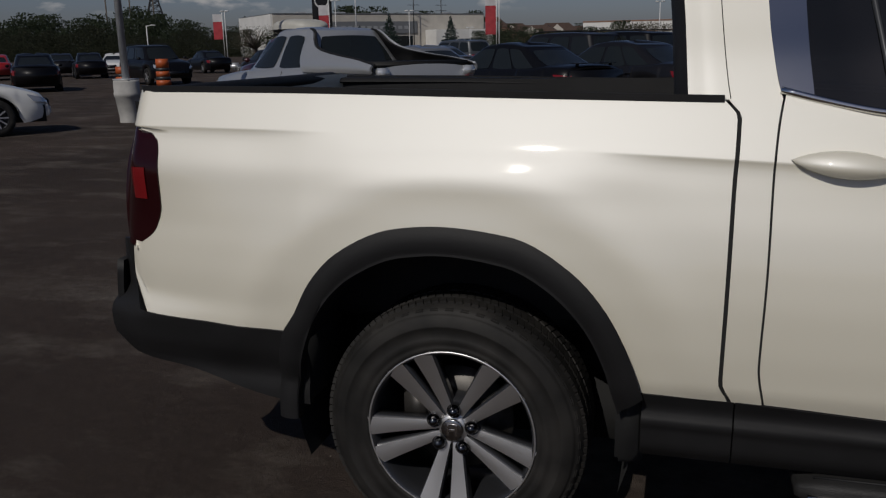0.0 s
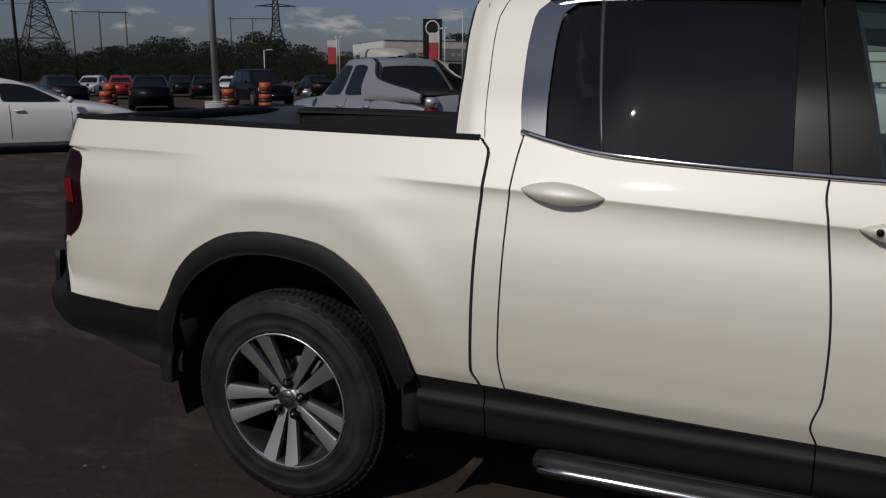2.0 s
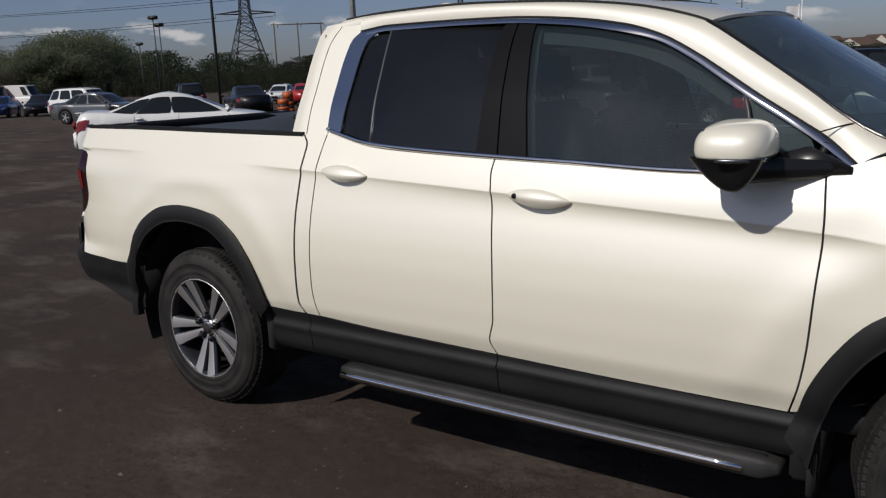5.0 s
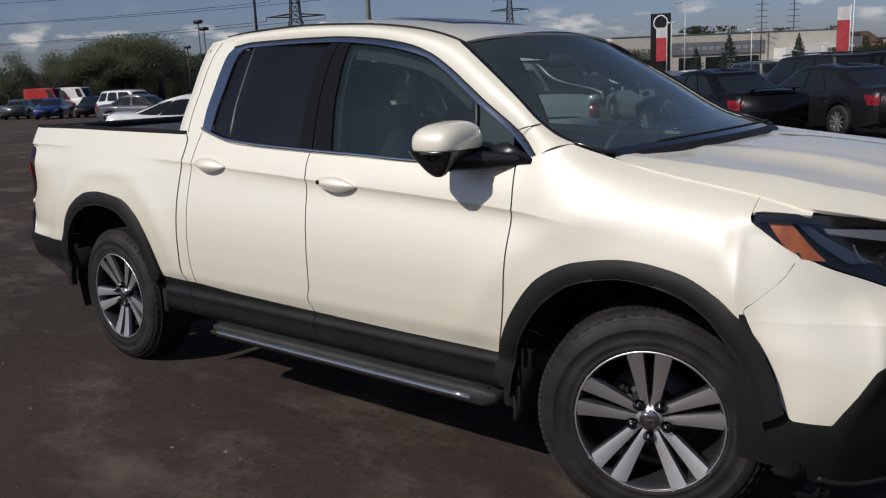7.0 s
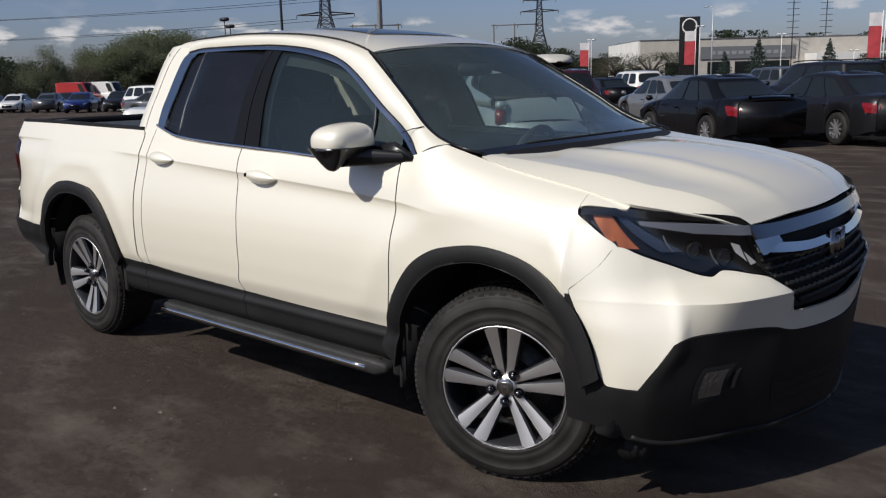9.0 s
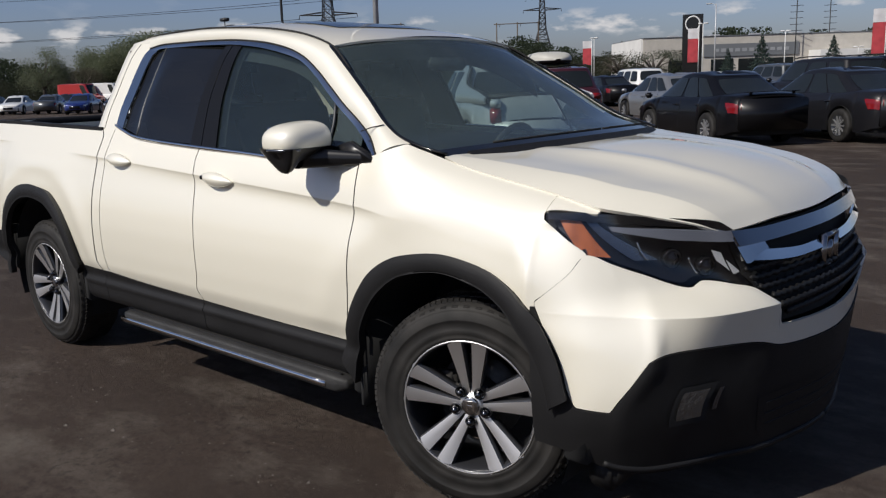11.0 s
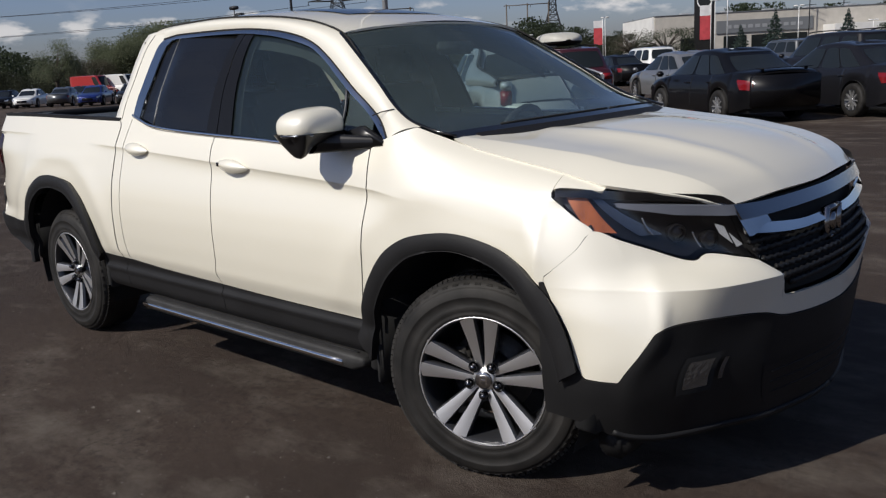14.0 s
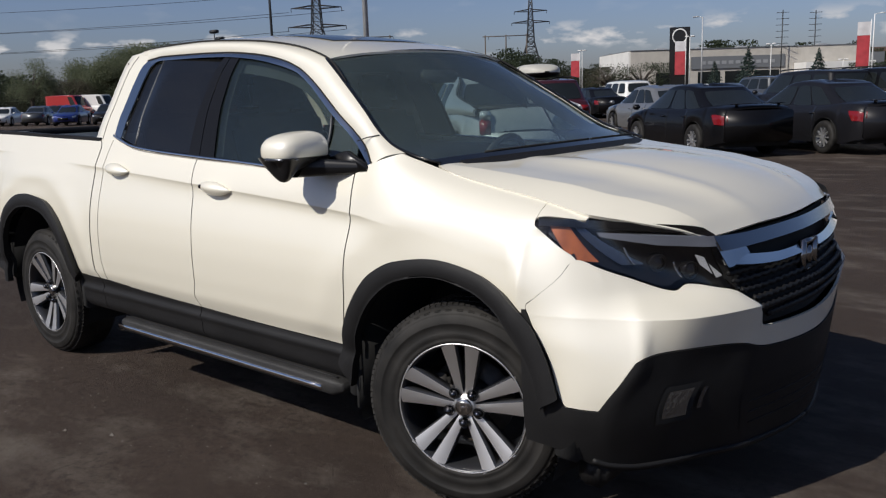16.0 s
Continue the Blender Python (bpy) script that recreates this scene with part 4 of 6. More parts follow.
both("lamp_surround", side_panel(lambda z: lamp_edge(z) - .02, lambda z: lamp_edge(z) + .03, const(.845), const(1.186), 6, 24, -.005), PEARL, truck)
lamp_shell = sheet(tail_at, steps(0, 1, 14), steps(0, 1, 18))
bmesh.ops.reverse_faces(lamp_shell, faces=lamp_shell.faces)
lamps = both("tail_lamp", lamp_shell, RED_DARK, truck, "dark red tail lamp with brighter red centre", solid=.03)
for lamp, sgn in zip(lamps, (1, -1)):
    b = sheet(lambda u, v: tail_at(.24 + .28 * u, .42 + .26 * v) + Vector((0, -.003, 0)), steps(0, 1, 5), steps(0, 1, 6))
    part("red_lens", b if sgn > 0 else flipped(b), RED_LENS, lamp, "bright red lens block")

# ---- door handles and mirrors ----
def handle(cx, cz, tilt):
    b = bmesh.new()
    bmesh.ops.create_uvsphere(b, u_segments=24, v_segments=12, radius=1)
    for v in b.verts:
        x, y, z = v.co
        lift = max(0.0, 1 - x * x)
        px, pz = cx + x * .122, cz + z * .031 * (lift ** .35) - x * tilt
        v.co = Vector((px, -half(px, pz) - .020 * lift ** .5 + y * .022 * lift ** .5, pz))
    return b


for cx, cz in ((.947, 1.127), (1.815, 1.075)):
    both("door_handle", handle(cx, cz, .008), PEARL, truck, "white pull door handle")
lock = turned([(.0005, -.003), (.009, -.003), (.009, .004)], 14, m=Matrix.Translation((1.738, -half(1.738, 1.077) - .030, 1.082)))
part("key_lock", lock, GLOSS_BLACK, truck)

for sgn in (1, -1):
    mirror = thing("door_mirror", "", "")
    mirror.parent = truck
    tagged(mirror, "white and black door mirror")
    def shell(lo, hi, droop):
        b = bmesh.new()
        bmesh.ops.create_uvsphere(b, u_segments=40, v_segments=28, radius=1)
        for v in b.verts:
            x, y, z = v.co
            q = lambda t, p: math.copysign(abs(t) ** p, t)
            yy = .982 + q(y, .6) * .122
            outer = (yy - .86) / .244
            sz = .078 * (1 - .26 * max(0.0, outer) ** 2) if z > 0 else .052 + droop * max(0.0, outer) ** 1.2
            v.co = Vector((2.468 + q(x, .7) * .098 * (1 - (.35 if droop else .1) * max(0, -z)), -yy, 1.255 + q(z, .72) * sz))
        bmesh.ops.bisect_plane(b, geom=b.verts[:] + b.edges[:] + b.faces[:], plane_co=(0, 0, lo), plane_no=(0, 0, 1), clear_inner=True)
        bmesh.ops.bisect_plane(b, geom=b.verts[:] + b.edges[:] + b.faces[:], plane_co=(0, 0, hi), plane_no=(0, 0, 1), clear_outer=True)
        return b
    def put(nm, b, mat, lab=""):
        if sgn < 0:
            c = flipped(b)
            b.free()
            b = c
        part(nm, b, mat, mirror, lab)
    put("cap", shell(1.236, 2, 0), PEARL, "white mirror cap")
    drop = spline([(0, .034), (.05, .070), (.13, .092), (.20, .088), (.34, .058), (.55, .046), (1, .042)])
    def lower(u, v):
        # a wedge that narrows downwards, deepest near its outer end
        a = math.pi * v
        round_end = math.sqrt(max(0.0, 1 - (1 - min(1, u / .10)) ** 2)) * math.sqrt(max(0.0, 1 - (1 - min(1, (1 - u) / .10)) ** 2))
        c, sn = math.cos(a), math.sin(a)
        return Vector((2.466 + .012 * sn + .096 * round_end * math.copysign(abs(c) ** .8, c) * (1 - .45 * sn), -1.102 + .236 * u + .02 * sn * (1 - u), 1.236 - drop(u) * sn * (.55 + .45 * round_end)))
    put("housing", sheet(lower, [0, .008, .025, .05, .08, .11, .14] + steps(.2, .9, 10) + [.93, .96, .985, 1], steps(0, 1, 20)), MIRROR_BLACK, "black mirror housing")
    strip_pts = [Vector((2.468 + .098 * math.cos(w), -.985 - .122 * abs(math.sin(w)) ** .6, 1.232)) for w in steps(radians(18), radians(100), 14)]
    put("turn_lamp", tube(strip_pts, .0055, 6), GREY_METAL, "grey turn signal strip")
    put("joint", shell(1.229, 1.238, 0), DARK)
    put("arm", sheet(lambda u, v: Vector((2.455 + .245 * u + .05 * math.cos(v * math.tau) * (1 - .5 * u), -.985 + .135 * u, 1.196 - .006 * u + (.042 - .022 * u) * math.sin(v * math.tau))), steps(0, 1, 10), steps(0, 1, 16)), MIRROR_BLACK)
    put("sail", prism([(2.50, 1.165), (2.735, 1.180), (2.735, 1.196), (2.62, 1.250), (2.53, 1.225)], -.872, -.842), MIRROR_BLACK, "black mirror sail")
    put("glass", prism([(2.40, 1.20), (2.40, 1.31), (2.402, 1.31), (2.402, 1.20)], -1.06, -.90), CHROME)

# ---- wheels ----
def wheel(x, y, phase, sgn, steer=0):
    w = new("wheel")
    w.parent = truck
    w.matrix_basis = pose(x, y, .368, 0, 0, steer if sgn > 0 else 180 + steer)
    tagged(w, "five-spoke machined alloy wheel with all-season tyre")
    o = -.045  # face plane, out from the wheel's middle
    R, hw = .370, .118
    tyre = turned([(.232, -hw + .01), (.238, -hw - .004), (.250, -hw - .010), (.252, -hw - .008), (.262, -hw - .0115), (.276, -hw - .0140), (.278, -hw - .0125), (.306, -hw - .0130), (.308, -hw - .0148), (.312, -hw - .0146), (.335, -hw - .006), (.342, -hw - .0015), (.343, -hw + .0015), (.347, -hw + .0020), (.356, -hw + .012), (.366, -hw + .032), (R, -hw + .06), (R, hw - .06), (.366, hw - .032), (.35, hw), (.30, hw + .012), (.24, hw)], 72)
    part("tyre", tyre, RUBBER, w, "worn black tyre")
    tread = bmesh.new()
    for k in range(104):
        for lane, (y0, y1) in enumerate(((-hw + .022, -hw + .058), (-.05, -.01), (.01, .05), (hw - .058, hw - .022))):
            a = (k + .5 * (lane % 2)) * math.tau / 104
            r1 = .3735 if 0 < lane < 3 else .371
            box(tread, -.0088, .0088, y0, y1, r1 - .012, r1, 0, Matrix.Rotation(a, 4, "Y") @ pose(0, 0, 0, 0, 0, 14 * (1 if lane < 2 else -1)))
    for k in range(52):
        box(tread, -.0150, .0150, -hw + .0045, -hw + .0300, .3400, .3560, .004, Matrix.Rotation(k * math.tau / 52, 4, "Y"))
    part("tread", tread, RUBBER, w, smooth=False)
    rim = turned([(.236, -hw + .004), (.241, -hw - .005), (.236, -hw - .008), (.228, -hw - .003), (.222, -.08), (.215, .0), (.222, .10), (.236, .118)], 64)
    part("rim", rim, RIM_DARK, w, "dark grey rim barrel")
    lip = turned([(.2385, -hw - .0075), (.2370, -hw - .0090), (.2335, -hw - .0075)], 72)
    part("rim_lip", lip, MACHINED, w)
    # spokes, two and two
    for k in range(5):
        a = radians(phase + 72 * k)
        for side in (-1, 1):
            def spoke(u, v, d):
                r = .040 + (.2315 - .040) * u
                mid = side * (.0150 + .0315 * u)
                wid = .0125 + .0150 * u ** 1.2
                t = mid + (2 * v - 1) * wid
                dish = -hw + .030 - .036 * u ** .8 + .004 * math.sin(math.pi * u) - .0012 * (1 - (2 * v - 1) ** 2)
                return Vector((r * math.cos(a) - t * math.sin(a), dish + d, r * math.sin(a) + t * math.cos(a)))
            bm = sheet(lambda u, v: spoke(u, v, 0), steps(0, 1, 12), steps(0, 1, 6))
            part("spoke_face", bm, MACHINED, w)
            bm = bmesh.new()
            rows = [[bm.verts.new(spoke(u, v, d)) for v, d in ((-.06, .004), (-.12, .035), (1.12, .035), (1.06, .004))] for u in steps(0, 1, 8)]
            for r0, r1 in zip(rows, rows[1:]):
                for j in range(4):
                    bm.faces.new((r0[j], r1[j], r1[(j + 1) % 4], r0[(j + 1) % 4]))
            part("spoke_side", bm, RIM_DARK, w)
    part("hub", turned([(.001, -hw + .022), (.034, -hw + .022), (.036, -hw + .030), (.062, -hw + .034), (.080, -hw + .045), (.085, -.02)], 32), RIM_DARK, w)
    part("hub_face", turned([(.026, -hw + .0205), (.038, -hw + .0210), (.042, -hw + .027), (.044, -hw + .05)], 32), MACHINED, w)
    cap = part("hub_cap", turned([(.001, -hw + .0120), (.029, -hw + .0123), (.0315, -hw + .0140), (.032, -hw + .024)], 28), DULL_CHROME, w, "plain silver hub cap")
    emblem = bmesh.new()
    for ex0, ex1, ez0, ez1 in ((-.015, -.0085, -.016, .016), (.0085, .015, -.016, .016), (-.0085, .0085, -.0035, .0035), (-.015, .015, .016, .019)):
        box(emblem, ex0, ex1, -hw + .0100, -hw + .013, ez0, ez1, .0008)
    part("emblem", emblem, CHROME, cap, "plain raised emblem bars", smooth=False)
    for k in range(5):
        a = radians(phase + 36 + 72 * k)
        at = Matrix.Translation((.0575 * math.cos(a), 0, .0575 * math.sin(a)))
        part("nut_pocket", turned([(.0205, -hw + .0150), (.0190, -hw + .0155), (.0180, -hw + .045)], 16, m=at), RIM_DARK, w)
        part("wheel_nut", turned([(.001, -hw - .004), (.008, -hw - .002), (.0125, -hw + .003), (.0145, -hw + .010), (.0150, -hw + .05)], 14, m=at), DARK_CHROME, w)
    part("brake_disc", turned([(.04, -.012), (.155, -.012), (.155, .008), (.04, .008)], 40), STEEL, w)
    b = bmesh.new()
    box(b, -.16, -.08, -.05, .02, -.03, .09, .012)
    part("brake_caliper", b, STEEL, w)
    return w


wheel(.006, -.787, 120, 1)
wheel(3.145, -.785, 90, 1, 18)
wheel(0, .787, 100, -1)
wheel(3.145, .785, 75, -1, 18)

# ---- cabin ----
def seat(x, y, wd):
    b = bmesh.new()
    box(b, x - .28, x + .26, y - wd, y + wd, .62, .80, .05)
    part("seat_cushion", b, INTERIOR, truck)
    b = bmesh.new()
    box(b, -.07, .07, y - wd, y + wd, 0, .62, .05, pose(x - .30, 0, .76, 0, -14, 0))
    part("seat_back", b, INTERIOR, truck)
    for dy in ((0,) if wd < .4 else (-.38, .38)):
        b = bmesh.new()
        box(b, -.05, .05, y + dy - .13, y + dy + .13, .64, .82, .04, pose(x - .30, 0, .76, 0, -12, 0))
        part("head_restraint", b, INTERIOR, truck)


seat(2.02, -.37, .25)
seat(2.02, .37, .25)
seat(1.20, 0, .62)
b = sheet(lambda u, v: Vector((2.55 + .50 * u, -.72 + 1.44 * v, .88 + .25 * math.sin(math.pi * .5 * min(1, u * 2.2)) + .03 * u)), steps(0, 1, 10), steps(0, 1, 10))
part("dashboard", b, DASH, truck, solid=.02)
b = bmesh.new()
pts = [Vector((2.42 + .06 * math.sin(a), .37 + .185 * math.cos(a), 1.06 + .185 * math.sin(a) * .93)) for a in steps(0, math.tau, 32)]
part("steering_wheel", tube(pts, .016, 8, cap=False), DASH, truck)
b = bmesh.new()
box(b, 2.40, 2.55, .30, .44, 1.0, 1.10, .02)
part("steering_hub", b, DASH, truck)
b = bmesh.new()
box(b, .62, 2.95, -.84, .84, .44, .50)
part("cabin_floor", b, DARK, truck)
part("headliner", sheet(lambda u, v: roof_at(.02 + .93 * u, .03 + .94 * v) - Vector((0, 0, .03)), steps(0, 1, 12), steps(0, 1, 10)), INTERIOR, truck)
both("door_lining", side_panel(const(.65), const(2.70), const(.50), lambda x: belt(x) - .02, 20, 6, -.06), INTERIOR, truck)
b = bmesh.new()
box(b, 2.33, 2.37, -.12, .12, 1.50, 1.56, .012)
part("rear_view_mirror", b, DASH, truck)


# ---- ground ----
def asphalt():
    m = bpy.data.materials.new("asphalt")
    m.use_nodes = True
    n, l = m.node_tree.nodes, m.node_tree.links
    b = n["Principled BSDF"]
    b.inputs["Roughness"].default_value = 0.9
    b.inputs["Specular IOR Level"].default_value = 0.3
    tc = n.new("ShaderNodeTexCoord")

    def noise_at(scale, detail, rough, stretch=(1, 1, 1)):
        mp, t = n.new("ShaderNodeMapping"), n.new("ShaderNodeTexNoise")
        mp.inputs["Scale"].default_value = stretch
        t.inputs["Scale"].default_value, t.inputs["Detail"].default_value, t.inputs["Roughness"].default_value = scale, detail, rough
        l.new(tc.outputs["Object"], mp.inputs["Vector"])
        l.new(mp.outputs["Vector"], t.inputs["Vector"])
        return t

    def ramp_of(src, p0, p1, c0, c1):
        r = n.new("ShaderNodeValToRGB")
        r.color_ramp.elements[0].position, r.color_ramp.elements[1].position = p0, p1
        r.color_ramp.elements[0].color, r.color_ramp.elements[1].color = (*c0, 1), (*c1, 1)
        l.new(src.outputs["Fac"], r.inputs["Fac"])
        return r

    def blend(a, bb, fac, kind="MIX"):
        x = n.new("ShaderNodeMix")
        x.data_type, x.blend_type = "RGBA", kind
        l.new(a.outputs[0 if a.bl_idname != "ShaderNodeMix" else 2], x.inputs["A"])
        l.new(bb.outputs[0], x.inputs["B"])
        l.new(fac.outputs[0], x.inputs["Factor"])
        return x
    base = ramp_of(noise_at(0.35, 5, .6, (1, .5, 1)), .35, .68, (.033, .0225, .0168), (.064, .0450, .0345))
    dust = n.new("ShaderNodeRGB")
    dust.outputs[0].default_value = (.162, .138, .114, 1)
    dusty = ramp_of(noise_at(1.2, 10, .70, (.7, 1.3, 1)), .50, .68, (0, 0, 0), (.72, .72, .72))
    grit = n.new("ShaderNodeRGB")
    grit.outputs[0].default_value = (.13, .115, .10, 1)
    specks = ramp_of(noise_at(75, 3, .6), .62, .72, (0, 0, 0), (.6, .6, .6))
    c1 = blend(base, dust, dusty)
    # coarse dark chippings in worn patches
    tar = n.new("ShaderNodeRGB")
    tar.outputs[0].default_value = (.016, .0118, .0095, 1)
    chips = ramp_of(noise_at(26, 8, .75), .50, .60, (0, 0, 0), (.50, .50, .50))
    worn = ramp_of(noise_at(.55, 6, .65, (1.3, .7, 1)), .46, .60, (.12, .12, .12), (1, 1, 1))
    chipped = n.new("ShaderNodeMix")
    chipped.data_type, chipped.blend_type = "RGBA", "MULTIPLY"
    chipped.inputs["Factor"].default_value = 1.0
    l.new(chips.outputs[0], chipped.inputs["A"])
    l.new(worn.outputs[0], chipped.inputs["B"])
    c3 = n.new("ShaderNodeMix")
    c3.data_type = "RGBA"
    l.new(c1.outputs[2], c3.inputs["A"])
    l.new(tar.outputs[0], c3.inputs["B"])
    l.new(chipped.outputs[2], c3.inputs["Factor"])
    c2 = blend(c3, grit, specks)
    l.new(c2.outputs[2], b.inputs["Base Color"])
    h1, h2 = noise_at(170, 4, .7), noise_at(9, 5, .6)
    add = n.new("ShaderNodeMath")
    add.operation = "MULTIPLY_ADD"
    add.inputs[1].default_value = 2.0
    l.new(h2.outputs["Fac"], add.inputs[0])
    l.new(h1.outputs["Fac"], add.inputs[2])
    bp = n.new("ShaderNodeBump")
    bp.inputs["Strength"].default_value, bp.inputs["Distance"].default_value = .8, .018
    l.new(add.outputs[0], bp.inputs["Height"])
    l.new(bp.outputs["Normal"], b.inputs["Normal"])
    return m


ASPHALT = asphalt()
g = bmesh.new()
bmesh.ops.create_grid(g, x_segments=2, y_segments=2, size=1500)
me = bpy.data.meshes.new("ground")
g.to_mesh(me)
g.free()
me.materials.append(ASPHALT)
ground = tagged(new("ground", me), "dark worn asphalt car park with pale dusty patches", "ground", kind="structure")
# loose gravel near the truck
rng = np.random.default_rng(3)
gv, gf = [], []
for i in range(1700):
    gx, gy = rng.uniform(-3.5, 6.5), rng.uniform(-2.9, -.95) if i % 3 else rng.uniform(-3.2, 6)
    r = rng.uniform(.002, .006) * (2.2 if rng.uniform() < .06 else 1)
    k = len(gv)
    gv += [(gx + r * rng.uniform(.6, 1.3), gy, .001), (gx - .5 * r, gy + r * rng.uniform(.6, 1.2), .001), (gx - .6 * r, gy - r, .001), (gx, gy, r * rng.uniform(.7, 1.2))]
    gf += [(k, k + 1, k + 3), (k + 1, k + 2, k + 3), (k + 2, k, k + 3)]
me = bpy.data.meshes.new("gravel")
me.from_pydata(gv, [], gf)
me.materials.append(material("gravel_stone", (0.125, 0.11, 0.095), 0.9, vary=.4, vary_scale=30))
tagged(new("gravel", me), "scattered pale gravel on the asphalt", "gravel", kind="stuff")


# ---- parked cars ----
CAR_GLASS = material("dark_car_glass", (0.014, 0.017, 0.018), 0.05, spec=0.45)
PLATE = material("number_plate", (0.55, 0.57, 0.60), 0.4)
HEADLAMP = material("lamp_glass", (0.55, 0.57, 0.60), 0.08, 0.5, coat=1.0)
ALLOY = material("alloy_wheel", (0.60, 0.60, 0.61), 0.35, 0.8)
PAINT = {
    "black": car_paint("black_paint", (0.005, 0.005, 0.006), 0, 0.35, 0, .4, .1),
    "charcoal": car_paint("charcoal_paint", (0.010, 0.010, 0.012), 0.03, 0.35, 0, .45, .15),
    "silver": car_paint("silver_paint", (0.43, 0.44, 0.455), 0.05, 0.34, 0.45),
    "white": car_paint("white_paint", (0.72, 0.72, 0.70), 0, 0.3),
    "red": car_paint("red_paint", (0.36, 0.018, 0.018), 0, 0.3),
    "blue": car_paint("blue_paint", (0.012, 0.028, 0.16), 0.03, 0.3, 0.3),
    "grey": car_paint("grey_paint", (0.10, 0.105, 0.11), 0.04, 0.3, 0.5),
    "dull_silver": car_paint("dull_silver_paint", (0.22, 0.225, 0.235), 0.05, 0.34, 0.45),
    "maroon": car_paint("maroon_paint", (0.045, 0.008, 0.010), 0.02, 0.3),
    "green": car_paint("dark_green_paint", (0.012, 0.028, 0.022), 0.03, 0.3),
}
# kind: length, width, height, belt, sill, (screen foot, roof front, roof rear, rear foot) and deck heights along the length
KINDS = {
    "sedan": dict(L=4.65, W=1.80, H=1.47, belt=.92, glass=(1.22, .42, -.92, -1.82), deck=[(-2.37, .62), (-2.33, .92), (-2.2, .985), (-1.9, 1.01), (-1.0, .98), (.95, .95), (1.5, .90), (2.05, .80), (2.3, .70), (2.37, .55)], roof_w=.585),
    "hatch": dict(L=4.5, W=1.80, H=1.42, belt=.94, glass=(1.0, .25, -1.0, -2.0), deck=[(-2.25, .65), (-2.2, .98), (-2.0, 1.06), (-1.0, 1.0), (.95, .95), (1.5, .88), (1.95, .76), (2.18, .66), (2.25, .5)], roof_w=.55),
    "suv": dict(L=4.75, W=1.90, H=1.75, belt=1.10, glass=(1.05, .45, -1.95, -2.28), deck=[(-2.37, .75), (-2.34, 1.1), (-2.2, 1.14), (.95, 1.10), (1.4, 1.07), (2.0, .98), (2.3, .86), (2.37, .6)], roof_w=.62),
    "pickup": dict(L=5.6, W=2.0, H=1.90, belt=1.20, glass=(1.10, .55, -.75, -1.25), deck=[(-2.8, .8), (-2.77, 1.18), (-2.6, 1.2), (-1.2, 1.22), (1.1, 1.2), (1.6, 1.17), (2.4, 1.10), (2.72, 1.0), (2.8, .6)], roof_w=.64),
    "crew": dict(L=5.25, W=1.94, H=1.74, belt=1.10, glass=(1.15, .45, -.62, -1.05), deck=[(-2.62, .8), (-2.6, 1.14), (-2.45, 1.17), (-1.0, 1.17), (1.1, 1.10), (1.6, 1.07), (2.2, 1.0), (2.55, .9), (2.62, .6)], roof_w=.60),
    "van": dict(L=5.4, W=2.0, H=2.6, belt=1.35, glass=(1.75, 1.2, -2.6, -2.66), deck=[(-2.7, .8), (-2.68, 1.35), (1.6, 1.35), (2.1, 1.2), (2.5, 1.05), (2.68, .9), (2.7, .6)], roof_w=.86),
}


def car_wheel(parent, x, y, R, out, fine):
    w = new("wheel")
    w.parent = parent
    w.matrix_basis = pose(x, y, R, 0, 0, 0 if out < 0 else 180)
    part("tyre", turned([(R * .62, -.10), (R * .72, -.112), (R * .92, -.108), (R * .985, -.085), (R, -.05), (R, .08), (R * .9, .11)], 28), RUBBER, w)
    part("rim", turned([(R * .62, -.10), (R * .64, -.108), (R * .60, -.10), (R * .57, -.03), (.001, -.03)], 28), RIM_DARK, w)
    b = bmesh.new()
    n = 10 if fine else 5
    for k in range(n):
        a = k * math.tau / n
        box(b, R * .1, R * .60, -.102, -.07, -.012 if fine else -.03, .012 if fine else .03, 0, Matrix.Rotation(a, 4, "Y"))
    turned([(.001, -.106), (R * .16, -.104), (R * .17, -.06)], 14, b)
    part("spokes", b, ALLOY, w, smooth=False)


